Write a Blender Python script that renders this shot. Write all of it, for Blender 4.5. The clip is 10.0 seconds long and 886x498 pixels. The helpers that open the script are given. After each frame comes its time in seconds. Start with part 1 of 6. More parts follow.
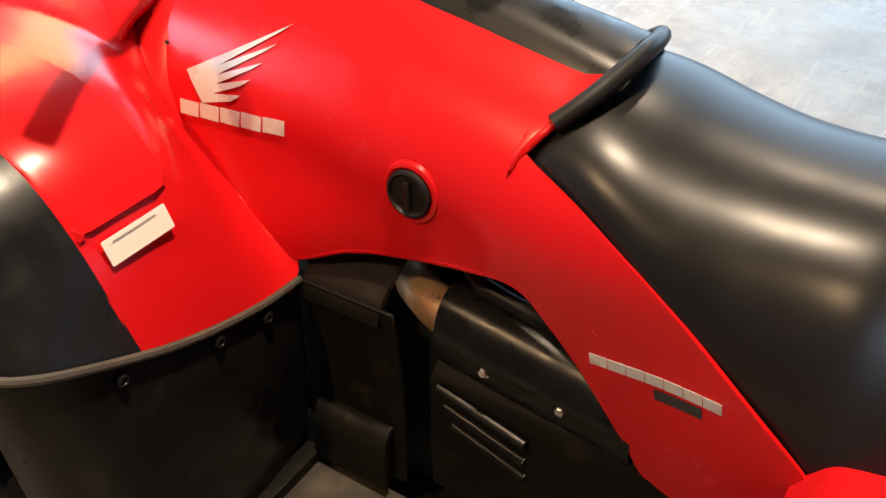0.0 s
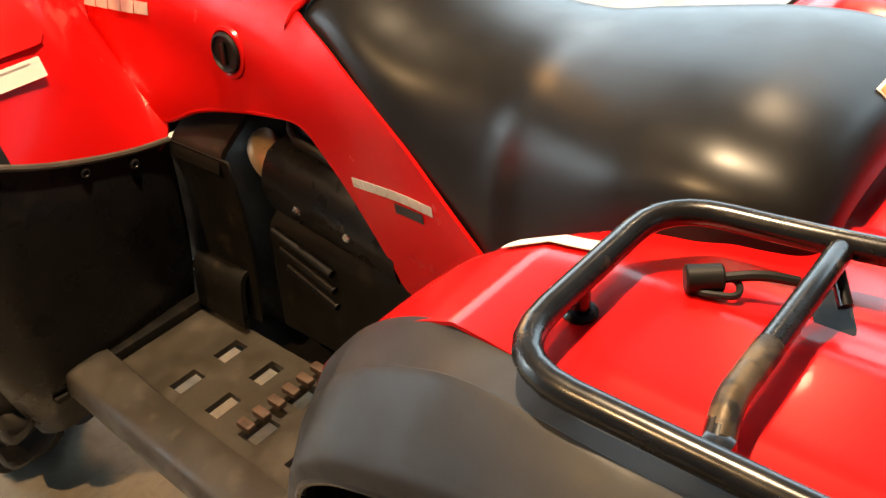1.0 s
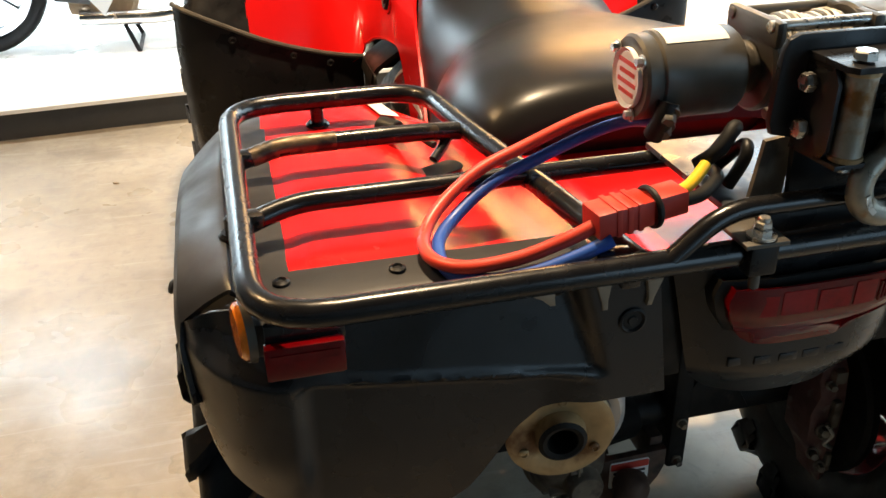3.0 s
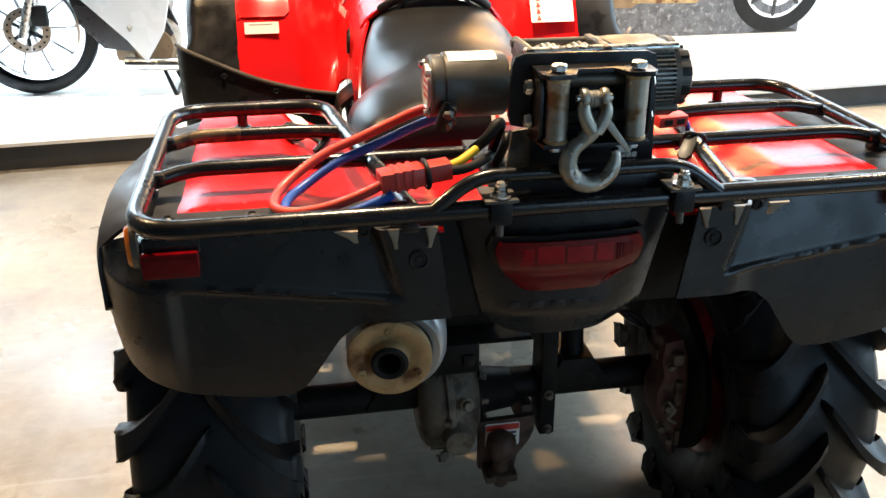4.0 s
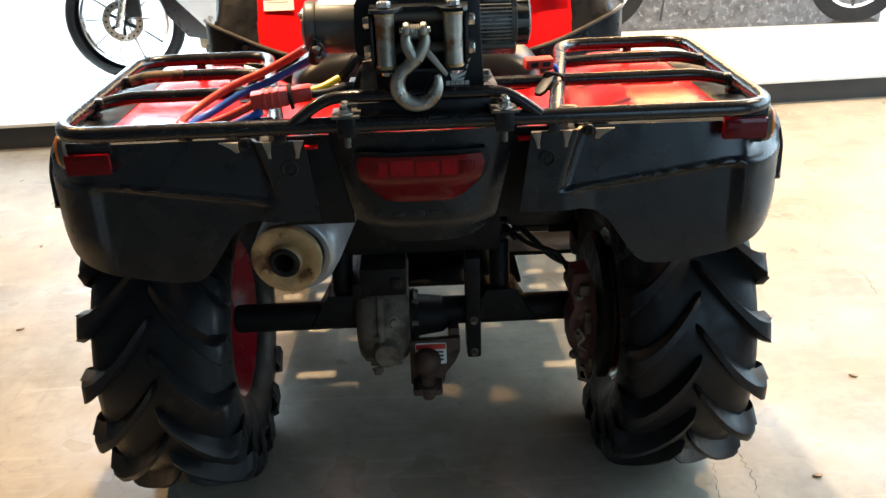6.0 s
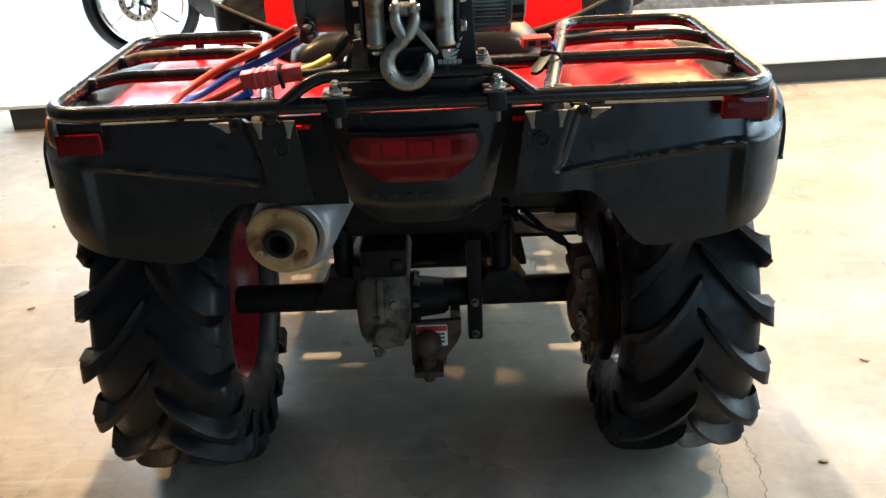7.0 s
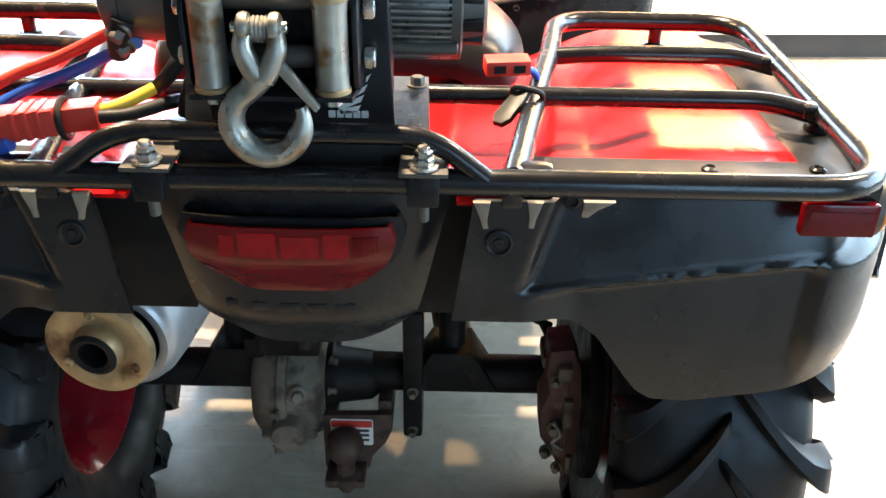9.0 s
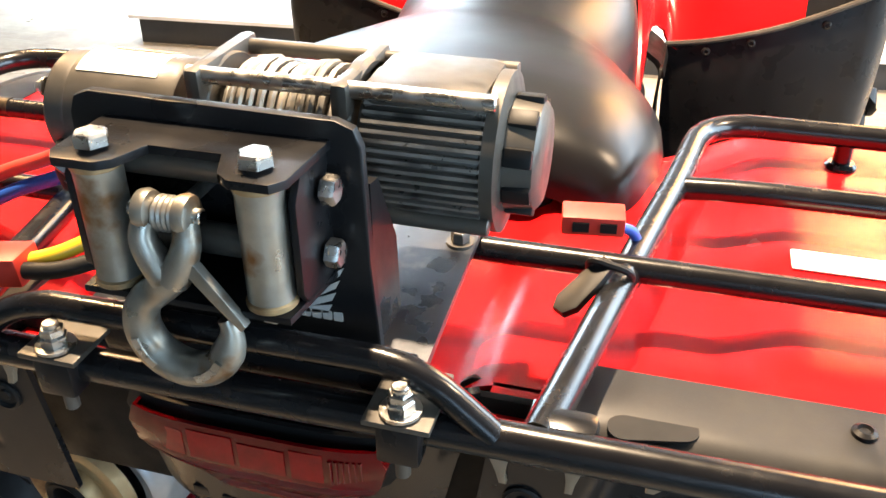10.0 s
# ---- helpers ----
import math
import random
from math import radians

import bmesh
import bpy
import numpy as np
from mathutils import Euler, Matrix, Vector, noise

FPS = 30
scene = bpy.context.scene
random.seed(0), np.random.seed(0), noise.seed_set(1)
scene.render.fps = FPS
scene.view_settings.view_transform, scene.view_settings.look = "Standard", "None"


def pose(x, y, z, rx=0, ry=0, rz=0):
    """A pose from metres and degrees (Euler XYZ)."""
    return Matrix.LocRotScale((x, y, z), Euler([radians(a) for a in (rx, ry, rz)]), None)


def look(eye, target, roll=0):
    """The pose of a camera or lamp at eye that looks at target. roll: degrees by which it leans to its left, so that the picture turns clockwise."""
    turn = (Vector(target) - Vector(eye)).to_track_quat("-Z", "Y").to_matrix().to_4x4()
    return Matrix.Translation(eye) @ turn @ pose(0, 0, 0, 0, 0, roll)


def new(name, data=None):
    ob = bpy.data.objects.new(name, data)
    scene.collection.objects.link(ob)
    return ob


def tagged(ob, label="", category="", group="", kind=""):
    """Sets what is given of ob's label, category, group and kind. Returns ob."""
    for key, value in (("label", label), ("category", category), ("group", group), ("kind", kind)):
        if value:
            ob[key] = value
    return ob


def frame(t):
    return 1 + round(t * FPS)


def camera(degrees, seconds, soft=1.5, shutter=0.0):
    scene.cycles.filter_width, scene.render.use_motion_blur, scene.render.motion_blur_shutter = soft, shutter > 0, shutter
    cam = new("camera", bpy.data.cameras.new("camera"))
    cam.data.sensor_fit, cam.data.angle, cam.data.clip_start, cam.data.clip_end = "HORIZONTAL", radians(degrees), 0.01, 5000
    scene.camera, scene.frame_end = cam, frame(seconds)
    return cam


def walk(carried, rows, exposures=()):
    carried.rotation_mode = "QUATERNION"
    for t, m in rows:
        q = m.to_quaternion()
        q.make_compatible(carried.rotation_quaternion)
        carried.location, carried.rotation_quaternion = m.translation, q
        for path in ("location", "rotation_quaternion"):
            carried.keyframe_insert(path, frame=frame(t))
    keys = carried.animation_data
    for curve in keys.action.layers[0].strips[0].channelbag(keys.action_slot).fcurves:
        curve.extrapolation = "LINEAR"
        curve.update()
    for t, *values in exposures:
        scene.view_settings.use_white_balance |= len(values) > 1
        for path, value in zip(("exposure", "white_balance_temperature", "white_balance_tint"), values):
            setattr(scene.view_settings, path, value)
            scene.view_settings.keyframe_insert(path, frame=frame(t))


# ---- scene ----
cam = camera(53.4, 10.0)
PATH = [
    (0, (-0.849, 0.227, 1.373), (0.449, 1.179, 0.186), -4.1),
    (0.5, (-0.905, 0.018, 1.349), (0.418, 0.964, 0.186), -4.6),
    (1, (-0.869, -0.284, 1.283), (0.322, 0.857, 0.151), -6.2),
    (1.5, (-0.908, -0.522, 1.236), (0.065, 0.853, 0.158), -4.8),
    (2, (-0.853, -0.744, 1.212), (-0.092, 0.766, 0.143), -2.2),
    (2.5, (-0.665, -0.897, 1.219), (-0.109, 0.72, 0.181), -1.6),
    (3, (-0.502, -1.038, 1.226), (-0.096, 0.672, 0.272), -1.1),
    (4.3, (-0.241, -1.489, 1.251), (0.051, 0.315, 0.439), -0.0),
    (4.5, (-0.168, -1.535, 1.246), (0.106, 0.273, 0.435), 0.1),
    (5, (-0.039, -1.637, 1.239), (0.129, 0.181, 0.423), -0.2),
    (5.5, (-0.009, -1.685, 1.22), (0.082, 0.143, 0.413), -1.2),
    (7, (0.051, -1.67, 1.202), (0.034, 0.14, 0.352), -2.5),
    (7.5, (0.066, -1.63, 1.183), (0.062, 0.163, 0.295), -2.8),
    (8, (0.067, -1.475, 1.148), (0.082, 0.276, 0.18), -1.7),
    (8.5, (0.071, -1.285, 1.156), (0.125, 0.432, 0.131), 0.0),
    (9, (0.145, -1.123, 1.182), (0.134, 0.61, 0.183), 1.1),
    (9.5, (0.277, -0.945, 1.2), (-0.015, 0.772, 0.217), 2.0),
    (10, (0.248, -0.828, 1.217), (-0.216, 0.817, 0.177), -0.2),
]
EXPOSURES = [(0, -0.45, 6300, 12), (0.5, -0.3, 6700, 12), (1, -0.05, 7500, 12), (1.5, 0.05, 8500, 14), (2, -0.1, 8200, 12), (2.5, -0.15, 7500, 10), (3, -0.1, 7200, 10), (4.5, 0.15, 6600, 10), (5.5, 0.17, 6900, 10), (7, 0.2, 6900, 10), (8, 0.35, 6500, 10), (8.5, 0.95, 6200, 10), (9, 1.15, 6500, 10), (9.5, 1.05, 6800, 12), (10, 1.0, 6900, 14)]
walk(cam, [(t, look(eye, target, roll)) for t, eye, target, roll in PATH], EXPOSURES)

# ---- world, lamps ----
world = bpy.data.worlds.new("world")
scene.world = world
world.use_nodes = True
wn = world.node_tree.nodes
wsky = wn.new("ShaderNodeTexSky")
wsky.sky_type, wsky.sun_disc = "NISHITA", False
wsky.sun_elevation, wsky.sun_rotation = radians(40), radians(120)
wn["Background"].inputs["Strength"].default_value = 0.08
world.node_tree.links.new(wsky.outputs["Color"], wn["Background"].inputs["Color"])


def area_lamp(name, at, target, sx, sy, watts, colour):
    d = bpy.data.lights.new(name, "AREA")
    d.shape, d.size, d.size_y, d.energy, d.color = "RECTANGLE", sx, sy, watts, colour
    ob = new(name, d)
    ob.matrix_world = look(at, target)
    return ob


def spot_lamp(name, at, target, watts, colour, angle=60, radius=0.05):
    d = bpy.data.lights.new(name, "SPOT")
    d.energy, d.color, d.spot_size, d.spot_blend, d.shadow_soft_size = watts, colour, radians(angle), 0.6, radius
    ob = new(name, d)
    ob.matrix_world = look(at, target)
    return ob


WARM, COOL = (1.0, 0.77, 0.52), (0.42, 0.70, 1.0)
SPOTS = [((-0.15, 0.42, 3.3), (-0.05, 0.70, 0), 680, 70), ((2.3, 0.6, 3.3), (1.8, 0.5, 0), 370, 85),
         ((1.8, 2.9, 3.3), (1.8, 3.4, 0.1), 1000, 95)]
for at, target, watts, angle in SPOTS:
    spot_lamp("track_or_added_light", at, target, watts, WARM, angle)
spot_lamp("track_or_added_light", (-2.1, 1.0, 3.3), (-0.9, 0.9, 0.2), 310, (1.0, 0.66, 0.34), 80)
# added cool wash on the north wall, for bluish reflections on the flare
spot_lamp("track_or_added_light", (-2.1, 3.3, 3.3), (-2.1, 4.15, 1.9), 1600, (0.60, 0.81, 1.0), 100)
spot_lamp("track_or_added_light", (-1.6, 2.8, 3.3), (-1.6, 3.4, 0), 380, (0.95, 0.93, 0.9), 85)
# added orange spot: tints the unseen wall so the deck mirrors orange
spot_lamp("track_or_added_light", (1.7, 2.6, 3.3), (1.75, 4.15, 2.8), 2200, (1.0, 0.52, 0.17), 56)
area_lamp("daylight_window_rear", (2.4, -5.85, 1.6), (1.0, 0, 1.2), 4.6, 3.0, 100, COOL)
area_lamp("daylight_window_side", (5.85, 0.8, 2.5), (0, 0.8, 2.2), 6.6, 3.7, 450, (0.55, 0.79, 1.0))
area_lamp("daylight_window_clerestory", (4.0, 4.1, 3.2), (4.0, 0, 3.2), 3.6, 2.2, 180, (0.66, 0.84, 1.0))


# ---- materials ----
def material(name, base, rough, metal=0.0, var=0.25, scale=6.0, fine=90.0, bump=0.05, coat=0.0, tint=None, rough_var=0.15, spec=0.5, worn=None, worn_at=0.68, worn_scale=25.0):
    """Base colour varied at two scales, uneven roughness, fine relief, and worn patches where a colour is given."""
    m = bpy.data.materials.new(name)
    m.use_nodes = True
    n, l = m.node_tree.nodes, m.node_tree.links
    b = n["Principled BSDF"]
    co = n.new("ShaderNodeTexCoord")
    info = n.new("ShaderNodeObjectInfo")
    shift = n.new("ShaderNodeVectorMath")
    shift.operation = "MULTIPLY_ADD"
    l.new(info.outputs["Random"], shift.inputs[0])
    shift.inputs[1].default_value = (7, 3, 5)
    l.new(co.outputs["Object"], shift.inputs[2])

    def noise_at(s, detail=4.0):
        t = n.new("ShaderNodeTexNoise")
        t.inputs["Scale"].default_value, t.inputs["Detail"].default_value = s, detail
        l.new(shift.outputs[0], t.inputs["Vector"])
        return t.outputs["Fac"]

    big, small = noise_at(scale), noise_at(fine, 3.0)
    mix = n.new("ShaderNodeMix")
    mix.data_type = "RGBA"
    dark = tuple(c * (1 - var) for c in base)
    light = tint or tuple(min(1, c * (1 + var)) for c in base)
    mix.inputs[6].default_value, mix.inputs[7].default_value = (*dark, 1), (*light, 1)
    both = n.new("ShaderNodeMath")
    both.operation = "MULTIPLY_ADD"
    l.new(small, both.inputs[0])
    both.inputs[1].default_value = 0.35
    l.new(big, both.inputs[2])
    ramp = n.new("ShaderNodeMapRange")
    ramp.inputs[1].default_value, ramp.inputs[2].default_value = 0.4, 0.95
    l.new(both.outputs[0], ramp.inputs[0])
    l.new(ramp.outputs[0], mix.inputs[0])
    colour = mix.outputs[2]
    rr = n.new("ShaderNodeMapRange")
    rr.inputs[1].default_value, rr.inputs[2].default_value = 0.3, 0.7
    rr.inputs[3].default_value, rr.inputs[4].default_value = max(0.02, rough - rough_var), min(1, rough + rough_var)
    l.new(noise_at(scale * 2.3), rr.inputs[0])
    roughness = rr.outputs[0]
    if worn:
        w = n.new("ShaderNodeMapRange")
        w.inputs[1].default_value, w.inputs[2].default_value = worn_at - 0.05, worn_at + 0.07
        l.new(noise_at(worn_scale, 6.0), w.inputs[0])
        wm = n.new("ShaderNodeMix")
        wm.data_type = "RGBA"
        wm.inputs[7].default_value = (*worn, 1)
        l.new(w.outputs[0], wm.inputs[0])
        l.new(colour, wm.inputs[6])
        colour = wm.outputs[2]
    l.new(colour, b.inputs["Base Color"])
    l.new(roughness, b.inputs["Roughness"])
    b.inputs["Metallic"].default_value = metal
    b.inputs["Specular IOR Level"].default_value = spec
    b.inputs["Coat Weight"].default_value = coat
    b.inputs["Coat Roughness"].default_value = 0.06
    if bump:
        bp = n.new("ShaderNodeBump")
        bp.inputs["Strength"].default_value, bp.inputs["Distance"].default_value = bump, 0.004
        l.new(both.outputs[0], bp.inputs["Height"])
        l.new(bp.outputs[0], b.inputs["Normal"])
    return m


RED = material("red_gloss_plastic", (0.57, 0.007, 0.009), 0.26, var=0.03, coat=0.08, bump=0.0, rough_var=0.015, spec=0.25)
BLACK = material("black_grained_plastic", (0.0095, 0.0095, 0.0105), 0.33, var=0.3, scale=9, fine=700, bump=0.04, spec=0.26, worn=(0.020, 0.019, 0.018), worn_at=0.7)
MUD = material("dusty_black_plastic", (0.008, 0.0072, 0.0062), 0.52, spec=0.15, var=0.35, scale=8, fine=500, bump=0.08, worn=(0.022, 0.017, 0.012), worn_at=0.66)
PAINT = material("black_gloss_enamel", (0.007, 0.007, 0.008), 0.25, spec=0.45, var=0.3, scale=20, coat=0.15, bump=0.012, rough_var=0.05, worn=(0.10, 0.065, 0.035), worn_at=0.73, worn_scale=14)
SEAT = material("black_vinyl", (0.010, 0.010, 0.0105), 0.32, var=0.2, scale=9, fine=300, bump=0.006, rough_var=0.03, spec=0.23)
RUBBER = material("black_rubber", (0.010, 0.010, 0.011), 0.44, spec=0.25, var=0.35, scale=10, fine=220, bump=0.12, worn=(0.028, 0.024, 0.02), worn_at=0.66)
CHROME = material("polished_aluminium", (0.80, 0.80, 0.80), 0.18, 1.0, var=0.1, bump=0.02)
REDRIM = material("dark_red_enamel", (0.32, 0.012, 0.02), 0.25, var=0.15, coat=0.5, bump=0.02)
ZINC = material("weathered_zinc", (0.36, 0.345, 0.30), 0.42, 0.85, var=0.3, scale=30, bump=0.1, worn=(0.22, 0.12, 0.05), worn_at=0.62, worn_scale=35)
STEEL = material("bright_steel", (0.62, 0.61, 0.58), 0.3, 1.0, var=0.2, scale=40, bump=0.05)
CAST = material("dirty_cast_aluminium", (0.165, 0.138, 0.105), 0.6, 0.3, var=0.4, scale=18, bump=0.35, worn=(0.06, 0.045, 0.035), worn_at=0.58)
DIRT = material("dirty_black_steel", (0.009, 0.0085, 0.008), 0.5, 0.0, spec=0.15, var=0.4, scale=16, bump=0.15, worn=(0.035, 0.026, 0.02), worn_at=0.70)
RUSTCAP = material("heat_stained_steel", (0.40, 0.28, 0.145), 0.5, 0.5, var=0.35, scale=16, bump=0.12, worn=(0.14, 0.07, 0.03), worn_at=0.58, worn_scale=18)
MUFFLER = material("brushed_steel_shell", (0.40, 0.40, 0.40), 0.42, 0.55, var=0.15, scale=14, bump=0.05)
TAN = material("heat_tanned_pipe", (0.50, 0.33, 0.18), 0.4, 0.6, var=0.2, scale=20, bump=0.05)
LABEL = material("white_label_film", (0.80, 0.79, 0.74), 0.4, var=0.04, bump=0.0)
SILVER = material("silver_decal", (0.62, 0.61, 0.58), 0.35, 0.2, var=0.08, bump=0.0)
INK = material("dark_print", (0.03, 0.03, 0.03), 0.5, var=0.1, bump=0.0)
GREYINK = material("faint_grey_print", (0.36, 0.35, 0.33), 0.5, var=0.1, bump=0.0)
REDINK = material("red_print", (0.60, 0.05, 0.03), 0.5, var=0.1, bump=0.0)
ORANGEINK = material("orange_print", (0.80, 0.28, 0.03), 0.5, var=0.1, bump=0.0)
WIRE_RED = material("red_cable_sheath", (0.62, 0.05, 0.03), 0.4, var=0.12, bump=0.02)
WIRE_BLUE = material("blue_cable_sheath", (0.02, 0.09, 0.42), 0.4, var=0.12, bump=0.02)
WIRE_YELLOW = material("yellow_cable_sheath", (0.75, 0.50, 0.03), 0.4, var=0.12, bump=0.02)
TAPE = material("black_tape", (0.010, 0.010, 0.010), 0.5, spec=0.25, var=0.3, bump=0.1)
CONN = material("red_connector_plastic", (0.58, 0.035, 0.02), 0.42, var=0.12, bump=0.05)
GUN = material("gunmetal_paint", (0.085, 0.078, 0.067), 0.44, 0.35, var=0.2, scale=20, bump=0.05)
ROPE = material("galvanised_wire_rope", (0.36, 0.345, 0.31), 0.45, 0.7, var=0.35, scale=60, bump=0.2)
WHITE = material("white_laminate", (0.80, 0.80, 0.79), 0.35, var=0.03, scale=2, bump=0.01)
WALLM = material("white_wall_paint", (0.80, 0.80, 0.79), 0.75, var=0.03, scale=1.5, fine=300, bump=0.03)
CEILM = material("dark_ceiling_paint", (0.06, 0.06, 0.06), 0.8, var=0.1, scale=1.5, bump=0.03)
GREYWALL = material("grey_wall_paint", (0.18, 0.18, 0.18), 0.75, var=0.08, scale=1.5, fine=300, bump=0.03)
KICK = material("charcoal_kickboard", (0.035, 0.036, 0.038), 0.5, var=0.2, scale=4, bump=0.02)
ASPHALT = material("printed_asphalt", (0.10, 0.11, 0.13), 0.4, var=0.6, scale=14, fine=70, bump=0.0, worn=(0.26, 0.27, 0.29), worn_at=0.6, worn_scale=30)
BIKEWHITE = material("white_fairing", (0.82, 0.82, 0.82), 0.25, var=0.03, coat=0.5, bump=0.0)
BIKEDARK = material("dark_fairing", (0.02, 0.021, 0.025), 0.3, var=0.2, coat=0.3, bump=0.0)
BROWN = material("bronze_engine_paint", (0.22, 0.15, 0.09), 0.4, 0.5, var=0.3, scale=15, bump=0.05)


def glassy(name, colour, rough=0.12):
    return material(name, colour, rough, var=0.25, scale=60, fine=400, bump=0.03, coat=0.25, rough_var=0.03, spec=0.22)


REDLENS = glassy("red_lens", (0.125, 0.001, 0.0025), 0.07)
REDCELL = glassy("bright_red_lens", (0.27, 0.003, 0.006), 0.07)
# black plastic with a lifted bluish base that stands in for daylight sheen
FLAREM = material("sheen_lifted_flare_plastic", (0.015, 0.015, 0.0165), 0.5, spec=0.36, var=0.3, scale=7, fine=600, bump=0.04, worn=(0.024, 0.023, 0.021), worn_at=0.6, worn_scale=9)
WINGM = material("greyed_black_wing_plastic", (0.0085, 0.0085, 0.0095), 0.27, spec=0.46, var=0.22, scale=6, fine=600, bump=0.04, worn=(0.016, 0.0155, 0.015), worn_at=0.64, worn_scale=11)
# black plastic facets: the tan base stands for reflected warm light
LIT_FACET = material("lit_facet_plastic", (0.24, 0.19, 0.135), 0.5, var=0.3, scale=30, bump=0.05)
RUSTY = material("rust_brown_steel", (0.085, 0.052, 0.038), 0.6, 0.3, var=0.4, scale=22, bump=0.3, worn=(0.03, 0.022, 0.018), worn_at=0.6)
AMBER = glassy("amber_lens", (0.60, 0.16, 0.012))


def concrete_material():
    m = material("polished_concrete", (0.285, 0.25, 0.20), 0.36, var=0.26, scale=1.3, fine=26, bump=0.04, rough_var=0.14, worn=(0.21, 0.18, 0.142), worn_at=0.60, worn_scale=3.5)
    n, l = m.node_tree.nodes, m.node_tree.links
    b = n["Principled BSDF"]
    colour = b.inputs["Base Color"].links[0].from_socket
    co = n.new("ShaderNodeTexCoord")
    t = n.new("ShaderNodeTexNoise")
    t.inputs["Scale"].default_value, t.inputs["Detail"].default_value, t.inputs["Roughness"].default_value = 7.0, 8.0, 0.7
    l.new(co.outputs["Object"], t.inputs["Vector"])
    w = n.new("ShaderNodeMapRange")
    w.inputs[1].default_value, w.inputs[2].default_value, w.inputs[4].default_value = 0.46, 0.72, 0.8
    l.new(t.outputs["Fac"], w.inputs[0])
    wm = n.new("ShaderNodeMix")
    wm.data_type = "RGBA"
    wm.inputs[7].default_value = (0.37, 0.335, 0.275, 1)
    l.new(w.outputs[0], wm.inputs[0])
    l.new(colour, wm.inputs[6])
    last = wm.outputs[2]
    # trowel scratches, grey damp marks and specks
    for stretch, scale, lo, hi, most, tone in (((1, 1, 1), 22.0, 0.52, 0.72, 0.65, (0.19, 0.178, 0.158, 1)), ((0.25, 3.0, 1), 12.0, 0.56, 0.70, 0.6, (0.40, 0.37, 0.32, 1)), ((2.4, 0.4, 1), 9.0, 0.62, 0.72, 0.35, (0.17, 0.155, 0.13, 1)), ((1, 1, 1), 75.0, 0.68, 0.74, 0.5, (0.12, 0.10, 0.075, 1))):
        mp = n.new("ShaderNodeMapping")
        mp.inputs["Scale"].default_value = stretch
        mp.inputs["Rotation"].default_value = (0, 0, scale * 0.07)
        l.new(co.outputs["Object"], mp.inputs["Vector"])
        t2 = n.new("ShaderNodeTexNoise")
        t2.inputs["Scale"].default_value, t2.inputs["Detail"].default_value, t2.inputs["Roughness"].default_value = scale, 6.0, 0.65
        t2.inputs["Distortion"].default_value = 0.6
        l.new(mp.outputs[0], t2.inputs["Vector"])
        r2 = n.new("ShaderNodeMapRange")
        r2.inputs[1].default_value, r2.inputs[2].default_value, r2.inputs[4].default_value = lo, hi, most
        l.new(t2.outputs["Fac"], r2.inputs[0])
        m2 = n.new("ShaderNodeMix")
        m2.data_type = "RGBA"
        m2.inputs[7].default_value = tone
        l.new(r2.outputs[0], m2.inputs[0])
        l.new(last, m2.inputs[6])
        last = m2.outputs[2]
    l.new(last, b.inputs["Base Color"])
    return m


CONCRETE = concrete_material()


# ---- mesh helpers ----
def part(name, bm, mat, parent=None, label="", sharp=38, thick=0.0, bevel=0.0, off=-1.0):
    """Links a bmesh as one mesh object, with smooth faces and sharp edges past an angle."""
    bmesh.ops.remove_doubles(bm, verts=bm.verts, dist=1e-5)
    bmesh.ops.recalc_face_normals(bm, faces=bm.faces)
    for f in bm.faces:
        f.smooth = True
    for e in bm.edges:
        e.smooth = len(e.link_faces) == 2 and e.calc_face_angle(0) < radians(sharp)
    me = bpy.data.meshes.new(name)
    bm.to_mesh(me)
    bm.free()
    me.materials.append(mat)
    ob = new(name, me)
    if thick:
        s = ob.modifiers.new("thickness", "SOLIDIFY")
        s.thickness, s.offset = thick, off
    if bevel:
        b = ob.modifiers.new("edges", "BEVEL")
        b.width, b.segments, b.limit_method, b.angle_limit = bevel, 2, "ANGLE", radians(40)
        b.harden_normals = True
    if parent:
        ob.parent = parent
    if label:
        tagged(ob, label)
    return ob


def thing(name, label, category, at=(0, 0, 0), group=""):
    ob = new(name)
    ob.location = at
    return tagged(ob, label, category, group)


def table(pairs, k):
    """A smooth value from rows of (key, value)."""
    if k <= pairs[0][0]:
        return pairs[0][1]
    for (a, va), (b, vb) in zip(pairs, pairs[1:]):
        if k <= b:
            f = (k - a) / (b - a)
            return va + (vb - va) * f
    return pairs[-1][1]


def step(a, b, x):
    f = min(1, max(0, (x - a) / (b - a)))
    return f * f * (3 - 2 * f)


def spline(points, cuts, closed=False):
    """Catmull-Rom through points."""
    p = [Vector(q) for q in points]
    n, out = len(p), []
    for i in range(n if closed else n - 1):
        a, b, c, d = (p[(i + k) % n] if closed else p[min(max(i + k, 0), n - 1)] for k in (-1, 0, 1, 2))
        for j in range(cuts):
            t = j / cuts
            out.append(0.5 * ((2 * b) + (c - a) * t + (2 * a - 5 * b + 4 * c - d) * t * t + (3 * b - a - 3 * c + d) * t ** 3))
    return out if closed else out + [p[-1]]


def skin(bm, rings, closed=False, caps=False):
    """Quads between rings of equal length."""
    vs = [[bm.verts.new(q) for q in ring] for ring in rings]
    n = len(rings[0])
    for a, b in zip(vs, vs[1:]):
        for i in range(n if closed else n - 1):
            try:
                bm.faces.new((a[i], a[(i + 1) % n], b[(i + 1) % n], b[i]))
            except ValueError:
                pass
    if caps and closed:
        bm.faces.new(vs[0])
        bm.faces.new(list(reversed(vs[-1])))
    return vs


